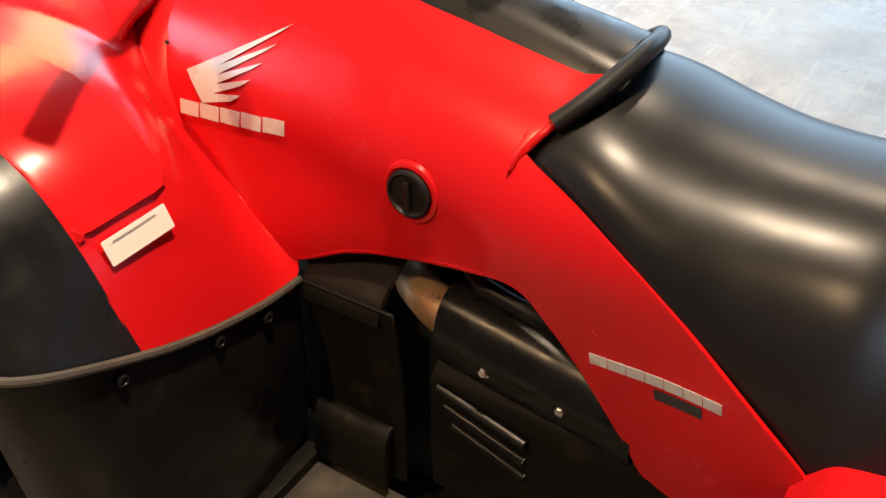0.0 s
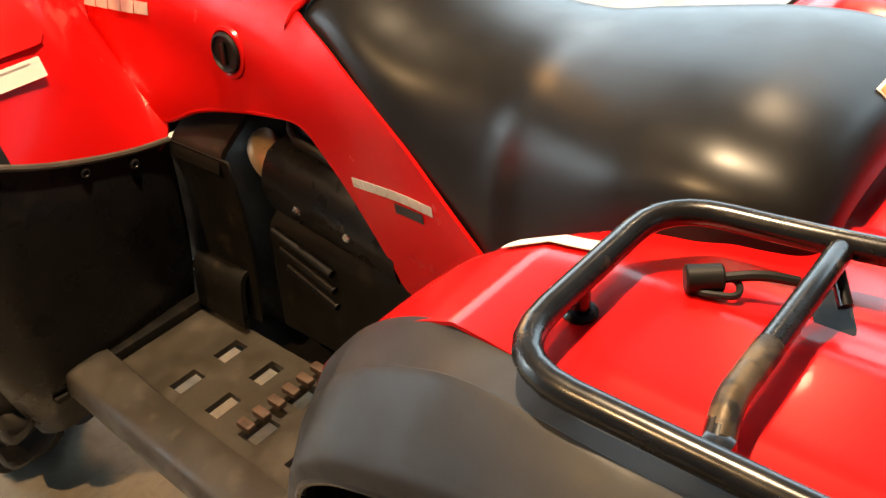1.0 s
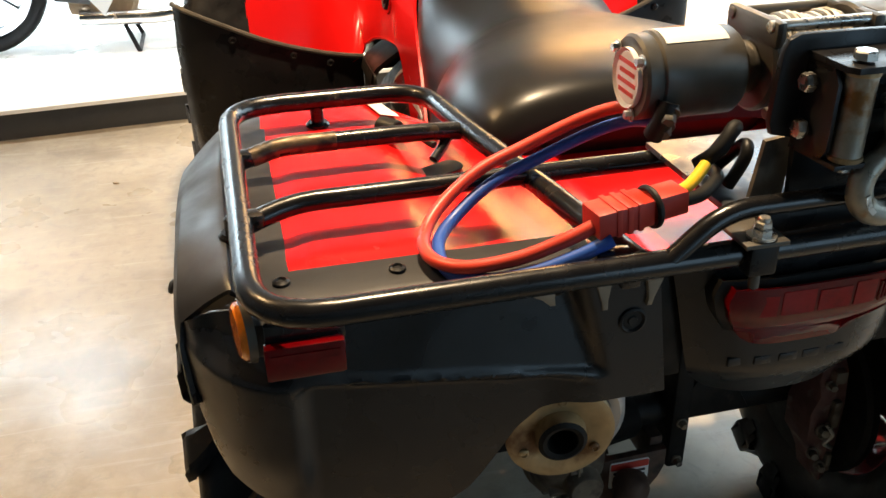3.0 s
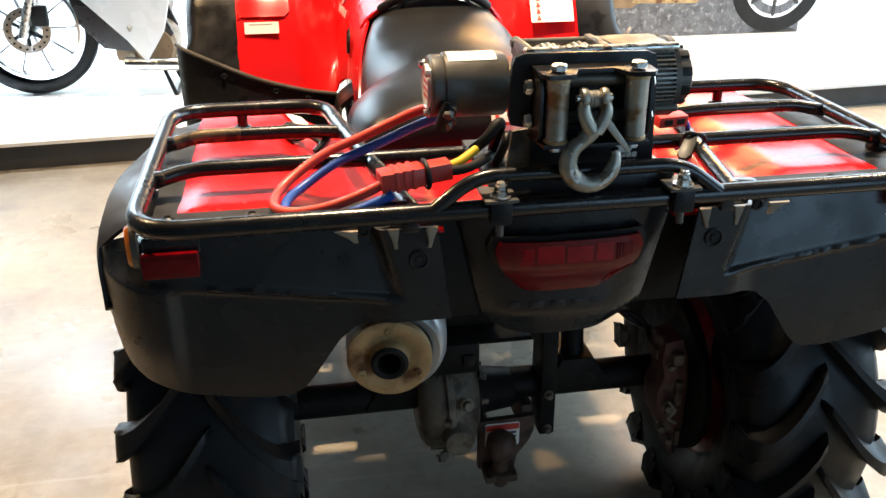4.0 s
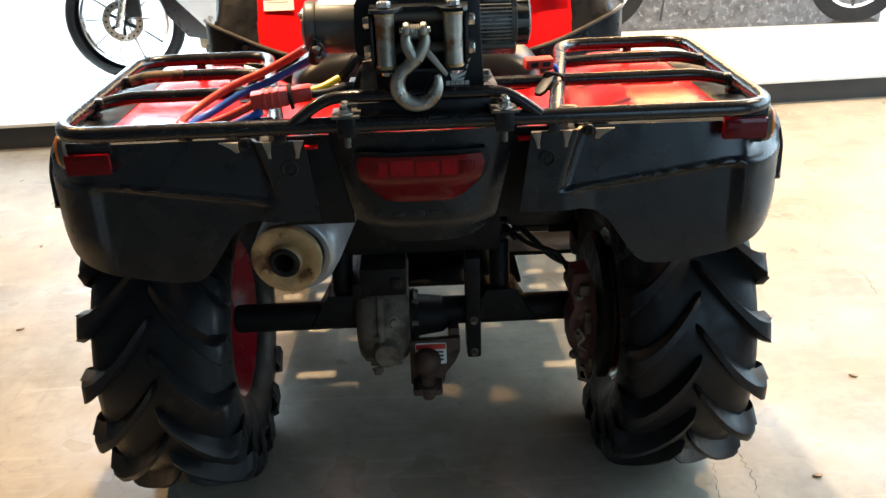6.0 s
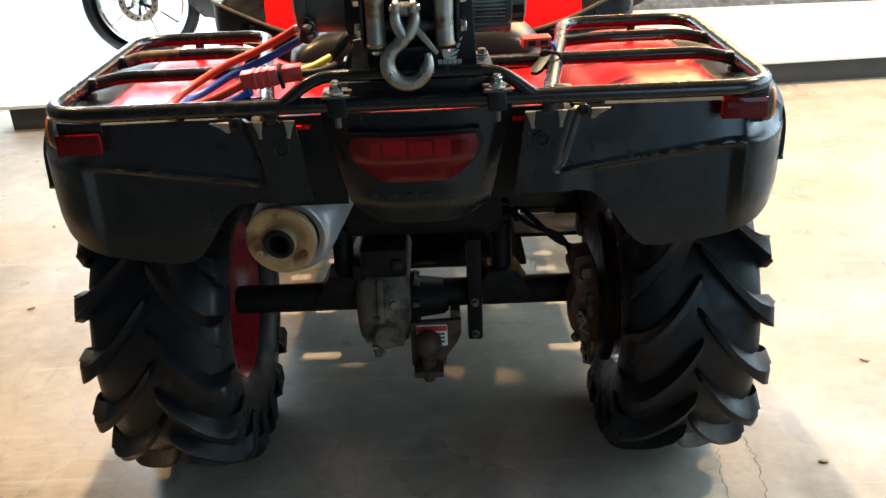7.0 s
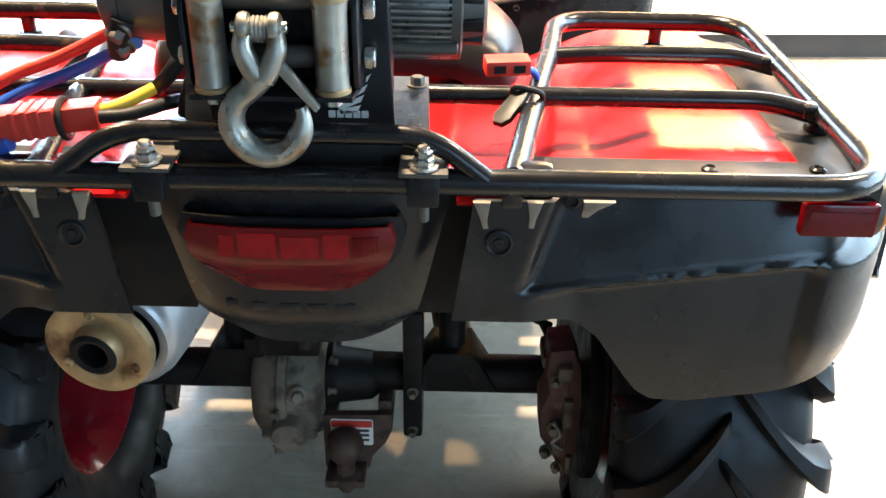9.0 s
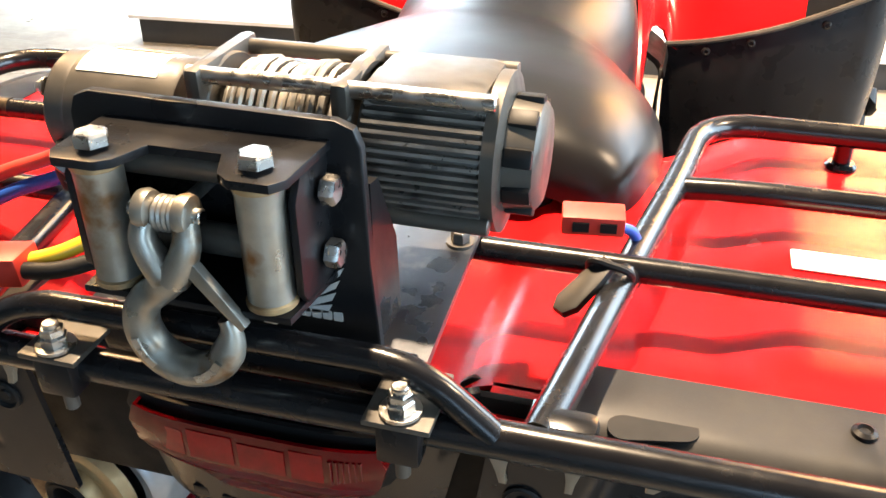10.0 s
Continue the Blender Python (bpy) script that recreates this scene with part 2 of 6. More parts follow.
def loft(bm, sections, cu=4, cv=4, closed=False, caps=False):
    """A smooth skin through control sections (lists of points of equal length)."""
    across = [spline(s, cv, closed) for s in sections]
    along = list(zip(*[spline(col, cu) for col in zip(*across)]))
    return skin(bm, along, closed, caps)


def mirrored(points, sx):
    return [(p[0] * sx, p[1], p[2]) for p in points]


def fillet(points, radius, cuts=6, closed=False):
    """A polyline whose corners are rounded."""
    p = [Vector(q) for q in points]
    out = []
    n = len(p)
    for i, q in enumerate(p):
        if not closed and i in (0, n - 1):
            out.append(q)
            continue
        a, b = p[i - 1], p[(i + 1) % n]
        r = min(radius, (a - q).length * 0.48, (b - q).length * 0.48)
        s, e = q + (a - q).normalized() * r, q + (b - q).normalized() * r
        for j in range(cuts + 1):
            t = j / cuts
            out.append(s * (1 - t) ** 2 + q * 2 * t * (1 - t) + e * t * t)
    return out


def sweep(bm, path, r, sides=12, closed=False, caps=True, radii=None):
    """A round tube along a polyline."""
    p = [Vector(q) for q in path]
    n = len(p)
    rings, up = [], None
    for i, q in enumerate(p):
        a = p[i - 1] if (closed or i) else q
        b = p[(i + 1) % n] if (closed or i < n - 1) else q
        d = (b - a).normalized()
        if up is None:
            up = d.orthogonal().normalized()
        up = (up - d * up.dot(d)).normalized()
        side = d.cross(up)
        rr = radii[i] if radii else r
        rings.append([q + (up * math.cos(k * math.tau / sides) + side * math.sin(k * math.tau / sides)) * rr for k in range(sides)])
    if closed:
        rings.append(rings[0])
    skin(bm, rings, True, caps and not closed)
    return bm


def tube(points, r, bend=0.03, sides=12, closed=False):
    return sweep(bmesh.new(), fillet(points, bend, closed=closed), r, sides, closed)


def lathe(bm, profile, m=Matrix(), sides=32, arc=math.tau):
    """Turns (radius, height) rows round the local z axis."""
    full = abs(arc - math.tau) < 1e-6
    rings = []
    for k in range(sides + (0 if full else 1)):
        a = arc * k / sides
        rings.append([m @ Vector((rad * math.cos(a), rad * math.sin(a), h)) for rad, h in profile])
    if full:
        rings.append(rings[0])
    skin(bm, rings)
    return bm


def along(a, b):
    """A matrix whose z axis runs from a to b."""
    a, b = Vector(a), Vector(b)
    return Matrix.Translation(a) @ (b - a).to_track_quat("Z", "Y").to_matrix().to_4x4()


def rod(a, b, r, sides=16, chamfer=0.0, bm=None):
    bm = bm or bmesh.new()
    h = (Vector(b) - Vector(a)).length
    c = chamfer or r * 0.15
    return lathe(bm, [(0, 0), (r - c, 0), (r, c), (r, h - c), (r - c, h), (0, h)], along(a, b), sides)


def box(lo, hi, bm=None, m=Matrix(), bevel=0.0):
    bm = bm or bmesh.new()
    lo, hi = Vector(lo), Vector(hi)
    made = bmesh.ops.create_cube(bm, size=1, matrix=m @ Matrix.Translation((lo + hi) / 2) @ Matrix.Diagonal((*(hi - lo), 1)))
    if bevel:
        es = {e for v in made["verts"] for e in v.link_edges}
        bmesh.ops.bevel(bm, geom=list(es), offset=bevel, segments=2, affect="EDGES", profile=0.6)
    return bm


def slab(outline, depth, m=Matrix(), bm=None, bevel=0.0):
    """A flat outline in local x, y, thickened along local z."""
    bm = bm or bmesh.new()
    vs = [bm.verts.new(m @ Vector((x, y, 0))) for x, y in outline]
    f = bm.faces.new(vs)
    made = bmesh.ops.extrude_face_region(bm, geom=[f])
    push = m.to_3x3() @ Vector((0, 0, depth))
    top = [v for v in made["geom"] if isinstance(v, bmesh.types.BMVert)]
    for v in top:
        v.co += push
    if bevel:
        es = [e for e in {e for v in top for e in v.link_edges} if all(v in top for v in e.verts)]
        bmesh.ops.bevel(bm, geom=es, offset=bevel, segments=2, affect="EDGES", profile=0.6)
    return bm


def hexbolt(at, way, r=0.008, h=0.006, bm=None, washer=True):
    """A hexagon head on a washer."""
    bm = bm or bmesh.new()
    m = along(at, Vector(at) + Vector(way))
    if washer:
        lathe(bm, [(0, 0), (r * 1.45, 0), (r * 1.45, h * 0.3), (0, h * 0.3)], m, 16)
    lathe(bm, [(r, h * 0.3), (r, h * 1.1), (r * 0.85, h * 1.3), (0, h * 1.3)], m, 6)
    return bm


def rivet(at, way, r=0.008, bm=None):
    bm = bm or bmesh.new()
    return lathe(bm, [(r, -0.001), (r * 0.95, r * 0.25), (r * 0.6, r * 0.45), (r * 0.45, r * 0.2), (0, r * 0.2)], along(at, Vector(at) + Vector(way)), 14)


def rounded(w, h, r, cuts=4):
    """A rounded rectangle's outline about the origin."""
    out = []
    for cx, cy, a0 in ((w / 2 - r, h / 2 - r, 0), (-w / 2 + r, h / 2 - r, 90), (-w / 2 + r, -h / 2 + r, 180), (w / 2 - r, -h / 2 + r, 270)):
        for k in range(cuts + 1):
            a = radians(a0 + 90 * k / cuts)
            out.append((cx + r * math.cos(a), cy + r * math.sin(a)))
    return out


def frame_at(o, xdir, ydir):
    """A matrix at o with local x along xdir and local y near ydir."""
    x = Vector(xdir).normalized()
    z = x.cross(Vector(ydir)).normalized()
    y = z.cross(x)
    m = Matrix((x, y, z)).transposed().to_4x4()
    m.translation = Vector(o)
    return m


# ---- the room ----
floor = tagged(part("floor", box((-6, -6, -0.1), (6, 6, 0)), CONCRETE), "polished beige concrete showroom floor with stains and cracks", "floor", kind="structure")
tagged(part("ceiling", box((-6.2, -6.2, 4.5), (6.2, 6.2, 4.7)), CEILM), "plain dark painted showroom ceiling", "ceiling", kind="structure")
WALLS = {"wall_north": ((-6, 4.15, 0), (6, 4.3, 4.5)), "wall_south": ((-6, -6.2, 0), (6, -6, 4.5)), "wall_west": ((-6.2, -6, 0), (-6, 6, 4.5)), "wall_east": ((6, -6, 0), (6.2, 6, 4.5))}
for name, (lo, hi) in WALLS.items():
    tagged(part(name, box(lo, hi), WALLM if name == "wall_north" else GREYWALL), "plain painted showroom wall", "wall", kind="structure")

# display platform: white slab on a charcoal kickboard, its front a little askew
platform = thing("display_platform", "low white display platform with charcoal kickboard on concrete", "platform")
P0, P1 = (-2.05, 2.392), (4.6, 2.880)
bm = slab([(P0[0], P0[1]), (P1[0], P1[1]), (P1[0], 4.147), (P0[0], 4.147)], 0.016, Matrix.Translation((0, 0, 0.109)), bevel=0.003)
part("top", bm, WHITE, platform, "white laminate top")
bm = slab([(P0[0] + 0.03, P0[1] + 0.03), (P1[0], P1[1] + 0.03), (P1[0], 4.14), (P0[0] + 0.03, 4.14)], 0.108)
part("kickboard", bm, KICK, platform, "charcoal kickboard")


# hairline cracks in the concrete
def crack(points, width):
    rng = random.Random(len(points))
    path = []
    for p, q in zip(points, points[1:]):
        for k in range(8):
            f = k / 8
            path.append(Vector((p[0] + (q[0] - p[0]) * f + rng.uniform(-0.006, 0.006), p[1] + (q[1] - p[1]) * f + rng.uniform(-0.004, 0.004), 0.0008)))
    bm = bmesh.new()
    skin(bm, [[p + Vector((-width * rng.uniform(0.2, 0.7), 0, 0)), p + Vector((width * rng.uniform(0.2, 0.7), 0, 0))] for p in path])
    return part("crack", bm, TAPE, floor, "dark hairline crack")


crack([(0.655, -0.05), (0.663, -0.122), (0.671, -0.191), (0.658, -0.28), (0.646, -0.40), (0.66, -0.6)], 0.0016)
crack([(0.60, -0.15), (0.595, -0.186), (0.580, -0.25), (0.576, -0.36)], 0.0012)
crack([(1.30, 0.9), (1.34, 0.7), (1.31, 0.55)], 0.0012)
CRUMB = [(-0.948, 1.915), (-1.177, 0.588), (0.804, -0.218), (2.35, 2.62), (-0.72, 0.15), (-1.35, 1.2), (1.05, 0.15)]
for k, (x, y) in enumerate(CRUMB):
    rng = random.Random(k)
    m = pose(x, y, 0.002, 0, 0, rng.uniform(0, 180))
    crumb = part("dry_leaf_crumb", slab([(-0.010, -0.003), (0.002, -0.006), (0.012, 0.0), (0.003, 0.005), (-0.006, 0.004)], 0.003, m, bevel=0.0008), BROWN)
    tagged(crumb, "small brown dry leaf crumb on concrete", "leaf", "crumbs on the floor")

# ---- the quad bike ----
atv = thing("quad_bike", "red and black quad bike with rear rack, parked on concrete", "quad bike")
AXLE_Z, REAR_Y, FRONT_Y = 0.335, -0.035, 1.35


# wheels
def tyre_mesh(width, radius, bead):
    """The rounded carcass of a mud tyre about the x axis."""
    bm = bmesh.new()
    h = width / 2
    core = radius - 0.028
    half = [(bead, 0.70), (bead + 0.012, 0.84), (bead + 0.045, 0.97), (core - 0.075, 1.0), (core - 0.045, 0.985), (core - 0.024, 0.93), (core - 0.010, 0.80), (core - 0.003, 0.5), (core, 0.0)]
    prof = [(r, -h * w) for r, w in half] + [(r, h * w) for r, w in reversed(half[:-1])]
    return lathe(bm, prof, Matrix.Rotation(radians(90), 4, "Y"), 72)


def lug_mesh(width, radius, side):
    """One tall curved chevron lug at the top of the tyre, running from the middle over the shoulder."""
    bm = bmesh.new()
    h, core = width / 2, radius - 0.028

    def at(ang, off, rad):
        return Vector((off, -rad * math.sin(ang), rad * math.cos(ang)))

    rows = []
    for f, back, half, top, drop in ((-0.04, -0.05, 0.014, 0.006, 0), (0.02, -0.02, 0.024, 0.020, 0), (0.16, 0.055, 0.028, 0.027, 0), (0.32, 0.135, 0.030, 0.028, 0), (0.48, 0.205, 0.031, 0.028, 0), (0.64, 0.265, 0.033, 0.028, 0.001), (0.80, 0.315, 0.038, 0.027, 0.003), (0.93, 0.345, 0.050, 0.025, 0.006), (1.01, 0.355, 0.056, 0.021, 0.011), (1.06, 0.360, 0.056, 0.008, 0.019), (1.06, 0.362, 0.052, -0.020, 0.032), (1.01, 0.365, 0.046, -0.045, 0.05)):
        off, ang = side * f * h, back
        base, top_r = core - 0.012 - drop, core + top - drop * 0.6
        rows.append([at(ang - half * 1.9, off, base), at(ang - half * 1.3, off, core + 0.004 + (top_r - core) * 0.25), at(ang - half * 1.0, off, top_r - 0.003), at(ang - half * 0.85, off, top_r), at(ang + half * 0.85, off, top_r), at(ang + half * 1.0, off, top_r - 0.003), at(ang + half * 1.25, off, core + 0.004 + (top_r - core) * 0.25), at(ang + half * 1.7, off, base)])
    skin(bm, rows, True, True)
    return bm


def rim_mesh(width, bead, outer):
    """A pressed wheel: barrel, dish, lug bosses and slots."""
    bm = bmesh.new()
    h = width * 0.36
    m = Matrix.Rotation(radians(90), 4, "Y")
    prof = [(bead + 0.010, -h - 0.006), (bead + 0.008, -h), (bead - 0.006, -h + 0.012), (bead - 0.02, -h * 0.5), (bead - 0.02, h * 0.5), (bead - 0.006, h - 0.012), (bead + 0.008, h), (bead + 0.010, h + 0.006), (bead + 0.004, h + 0.006),
            (bead - 0.010, h - 0.012), (bead - 0.026, h * 0.5), (bead - 0.028, -h * 0.4), (bead - 0.016, -h + 0.012), (bead + 0.004, -h - 0.006)]
    if not outer:
        prof = [(r, -z) for r, z in prof]
    lathe(bm, prof + [prof[0]], m, 48)
    return bm


def wheel(parent, x, y, width, radius, side, lugs, sub="rear_wheel", steer=0):
    bead = 0.160
    hub = bmesh.new()
    m = pose(0, 0, 0) @ Matrix.Rotation(radians(90 * side), 4, "Y")
    lathe(hub, [(0, 0.045), (0.03, 0.045), (0.034, 0.04), (0.036, 0.0), (0.06, -0.002), (0.062, -0.012), (0.0, -0.014)], m, 24)
    ob = part(sub, hub, DIRT, parent)
    ob.location, ob.rotation_euler = (x, y, AXLE_Z), (0, 0, radians(steer))
    part("tyre", tyre_mesh(width, radius, bead), RUBBER, ob, "chunky black mud tyre")
    for s2 in (-1, 1):
        first = None
        for k in range(lugs):
            lug = part("tread_lug", lug_mesh(width, radius, s2), RUBBER, ob) if first is None else new("tread_lug", first.data)
            first = first or lug
            lug.parent = ob
            lug.rotation_euler = (math.tau * (k + 0.5 * (s2 > 0)) / lugs, 0, 0)
    part("rim", rim_mesh(width, bead, True), REDRIM, ob, "dark red rim barrel")
    lip = bmesh.new()
    h = width * 0.36
    lathe(lip, [(bead + 0.011, h + 0.007), (bead + 0.004, h + 0.009), (bead - 0.012, h - 0.008), (bead - 0.022, h * 0.6), (bead - 0.024, h * 0.6), (bead - 0.014, h - 0.014), (bead + 0.011, h + 0.003)], m, 48)
    part("rim_lip", lip, CHROME, ob, "polished rim lip")
    dish = bmesh.new()
    face = width * 0.30
    n = 10
    lathe(dish, [(0.03, face + 0.012), (0.075, face + 0.012), (0.085, face + 0.004), (0.12, face - 0.012), (0.142, face + 0.02), (0.150, face + 0.022), (0.150, face + 0.012), (0.13, face - 0.022), (0.085, face - 0.008), (0.03, face - 0.002)], m, 40)
    part("wheel_face", dish, CHROME, ob, "polished aluminium wheel face")
    for k in range(n):
        a = math.tau * k / n
        bmx = box((0.092, -0.016, face - 0.004), (0.124, 0.016, face + 0.004), m=m @ Matrix.Rotation(a, 4, "Z"), bevel=0.003)
        part("wheel_inset", bmx, REDRIM, ob, "dark red painted inset")
    for k in range(4):
        a = math.tau * (k + 0.5) / 4
        p = m @ Vector((0.055 * math.cos(a), 0.055 * math.sin(a), face + 0.012))
        part("wheel_nut", hexbolt(p, (side, 0, 0), 0.009, 0.012), STEEL, ob)
    return ob


for sx in (-1, 1):
    wheel(atv, sx * 0.483, REAR_Y, 0.244, 0.338, sx, 17, "rear_wheel")
    wheel(atv, sx * 0.522, FRONT_Y, 0.215, 0.336, sx, 16, "front_wheel", 5)

# rear axle
bm = rod((-0.40, REAR_Y, AXLE_Z), (0.40, REAR_Y, AXLE_Z), 0.030, 20)
part("axle_tube", bm, DIRT, atv, "black dirty axle tube")
gx = -0.088
GM = Matrix.Translation((gx, REAR_Y - 0.002, AXLE_Z - 0.012)) @ Matrix.Rotation(radians(90), 4, "Y")
bm = bmesh.new()
lathe(bm, [(0, -0.056), (0.060, -0.056), (0.076, -0.052), (0.088, -0.042), (0.094, -0.024), (0.095, -0.012), (0.103, -0.010), (0.104, -0.004), (0.103, 0.002), (0.095, 0.004), (0.093, 0.026), (0.084, 0.044), (0.066, 0.053), (0, 0.054)], GM, 32)
housing = part("gear_housing", bm, CAST, atv, "grimy cast aluminium gear housing")
for k, (a, w) in enumerate(((-150, 0.040), (-112, 0.034), (-74, 0.040), (-36, 0.030), (4, 0.036), (44, 0.030))):
    bm = box((-w, 0.080, -0.006), (w, 0.100, 0.006), m=Matrix.Translation((gx, REAR_Y - 0.002, AXLE_Z - 0.012)) @ Matrix.Rotation(radians(a), 4, "X"), bevel=0.003)
    part("housing_rib", bm, CAST, housing)
bm = bmesh.new()
lathe(bm, [(0, 0.0), (0.024, 0.0), (0.027, -0.004), (0.030, -0.030), (0.034, -0.045)], along((gx + 0.006, REAR_Y - 0.118, AXLE_Z - 0.038), (gx + 0.006, -1, AXLE_Z - 0.038)), 20)
part("housing_boss", bm, CAST, housing)
bm = box((gx - 0.042, REAR_Y - 0.066, AXLE_Z + 0.070), (gx + 0.052, REAR_Y + 0.05, AXLE_Z + 0.132), bevel=0.010)
box((gx - 0.060, REAR_Y - 0.060, AXLE_Z + 0.062), (gx - 0.030, REAR_Y + 0.03, AXLE_Z + 0.098), bm, bevel=0.008)
box((gx + 0.020, REAR_Y - 0.074, AXLE_Z + 0.088), (gx + 0.040, REAR_Y - 0.05, AXLE_Z + 0.112), bm, bevel=0.004)
part("housing_mount", bm, DIRT, housing, "black grimy top mount")
part("drain_plug", hexbolt((gx - 0.018, REAR_Y - 0.070, AXLE_Z - 0.094), (0, -0.7, -0.7), 0.008, 0.010), CAST, housing)
part("filler_plug", hexbolt((gx + 0.022, REAR_Y - 0.098, AXLE_Z + 0.028), (0.1, -1, 0.3), 0.009, 0.010), CAST, housing)
part("drive_shaft_tube", rod((gx, REAR_Y, AXLE_Z), (gx, REAR_Y + 0.22, AXLE_Z + 0.02), 0.05, 20), CAST, atv)
bm = bmesh.new()
lathe(bm, [(0.030, 0.0), (0.050, 0.0), (0.054, 0.004), (0.054, 0.016), (0.044, 0.026), (0.038, 0.075), (0.030, 0.085)], along((gx + 0.046, REAR_Y, AXLE_Z - 0.008), (1, REAR_Y, AXLE_Z - 0.008)), 24)
part("axle_flange", bm, DIRT, atv)
for k in range(7):
    a = math.tau * k / 7 + 0.3
    part("gear_bolt", hexbolt((gx + 0.060, REAR_Y + 0.050 * math.cos(a), AXLE_Z - 0.008 + 0.050 * math.sin(a)), (1, -0.3, 0), 0.005, 0.009), CAST, atv)
for k in range(6):
    a = math.tau * k / 6 + 2.0
    part("gear_bolt", hexbolt((gx - 0.006, REAR_Y - 0.002 + 0.106 * math.cos(a), AXLE_Z - 0.012 + 0.106 * math.sin(a)), (-1, 0, 0), 0.006, 0.010), CAST, atv)
for sx, x in ((-1, -0.17), (1, 0.155)):
    bm = slab([(-0.07, -0.02), (0.07, -0.02), (0.03, 0.05), (-0.03, 0.05)], 0.07, Matrix.Translation((x, REAR_Y - 0.035, AXLE_Z + 0.01)) @ Matrix.Rotation(radians(90), 4, "X") @ Matrix.Translation((0, 0, -0.07)), bevel=0.004)
    part("shock_bracket", bm, DIRT, atv)
    bm = rod((x, REAR_Y, AXLE_Z + 0.05), (x, REAR_Y + 0.02, AXLE_Z + 0.15), 0.021, 18)
    part("shock_body", bm, DIRT, atv)
    coil = [(x + 0.034 * math.cos(a), REAR_Y + 0.02 + 0.034 * math.sin(a), AXLE_Z + 0.15 + 0.2 * a / (math.tau * 7)) for a in [math.tau * 7 * k / 84 for k in range(85)]]
    part("shock_spring", sweep(bmesh.new(), coil, 0.006, 8), DIRT, atv, "black coil spring")
    rod_b = rod((x, REAR_Y + 0.02, AXLE_Z + 0.14), (x, REAR_Y + 0.04, AXLE_Z + 0.40), 0.014, 12)
    part("shock_rod", rod_b, DIRT, atv)
# brake drum, hose and bracket on the right
bm = bmesh.new()
lathe(bm, [(0, 0), (0.148, 0), (0.155, 0.006), (0.155, 0.018), (0.12, 0.03), (0.05, 0.036), (0, 0.036)], Matrix.Translation((0.348, REAR_Y, AXLE_Z)) @ Matrix.Rotation(radians(90), 4, "Y"), 36)
part("brake_disc_cover", bm, DIRT, atv)
bm = slab([(0.290, 0.455), (0.322, 0.460), (0.336, 0.425), (0.343, 0.36), (0.343, 0.28), (0.336, 0.218), (0.326, 0.205), (0.318, 0.238), (0.302, 0.272), (0.287, 0.296), (0.283, 0.352), (0.294, 0.382), (0.286, 0.415)], 0.060, frame_at((0, REAR_Y - 0.045, 0), (1, 0, 0), (0, 0, 1)), bevel=0.008)
part("brake_caliper", bm, material("muddy_maroon_caliper", (0.10, 0.045, 0.04), 0.6, 0.2, var=0.4, scale=20, bump=0.3, worn=(0.2, 0.17, 0.14), worn_at=0.62), atv, "muddy dark red brake caliper")
for dx, dz, r in ((0.0, 0.075, 0.006), (0.004, -0.012, 0.008), (-0.006, -0.055, 0.007), (0.012, -0.085, 0.006)):
    part("caliper_bolt", hexbolt((0.302 + dx, REAR_Y - 0.11, AXLE_Z + dz), (-0.3, -1, 0.2), r, 0.012), CAST, atv)
part("caliper_spring", tube([(0.300, REAR_Y - 0.122, 0.345), (0.314, REAR_Y - 0.126, 0.325), (0.300, REAR_Y - 0.124, 0.308), (0.318, REAR_Y - 0.122, 0.295)], 0.0035, 0.006, 8), ZINC, atv)
for x, z, w, h, d in ((0.312, 0.425, 0.020, 0.022, 0.014), (0.322, 0.350, 0.014, 0.050, 0.010), (0.306, 0.318, 0.016, 0.014, 0.016), (0.330, 0.252, 0.010, 0.034, 0.008)):
    part("caliper_lug", box((x - w / 2, REAR_Y - 0.105 - d, z - h / 2), (x + w / 2, REAR_Y - 0.100, z + h / 2), bevel=0.004), CAST, atv, "mud-caked cast lug")
part("caliper_bracket", box((0.283, REAR_Y - 0.085, AXLE_Z + 0.075), (0.300, REAR_Y - 0.03, AXLE_Z + 0.095), bevel=0.004), CAST, atv)
part("brake_hose", tube([(0.30, -0.04, 0.43), (0.26, -0.05, 0.455), (0.22, -0.02, 0.49), (0.17, 0.05, 0.52)], 0.006, 0.03, 10), TAPE, atv, "black rubber brake hose")
part("brake_hose", tube([(0.30, -0.05, 0.41), (0.275, -0.06, 0.47), (0.215, -0.03, 0.475), (0.17, 0.03, 0.50)], 0.005, 0.03, 10), TAPE, atv, "black rubber brake hose")
bm = box((0.082, REAR_Y - 0.05, AXLE_Z - 0.09), (0.112, REAR_Y + 0.02, AXLE_Z + 0.14), bevel=0.006)
part("stabiliser_link", bm, DIRT, atv)
part("link_bolt", hexbolt((0.097, REAR_Y - 0.05, AXLE_Z + 0.0), (0, -1, 0), 0.006, 0.010), CAST, atv)
part("link_bolt", hexbolt((0.097, REAR_Y - 0.05, AXLE_Z - 0.075), (0, -1, 0), 0.006, 0.010), CAST, atv)
# swing arm, frame rails, belly
part("swing_arm", tube([(-0.16, 0.04, 0.34), (-0.13, 0.25, 0.36), (-0.12, 0.5, 0.38)], 0.03, 0.05), DIRT, atv)
part("swing_arm", tube([(0.16, 0.04, 0.34), (0.13, 0.25, 0.36), (0.12, 0.5, 0.38)], 0.03, 0.05), DIRT, atv)
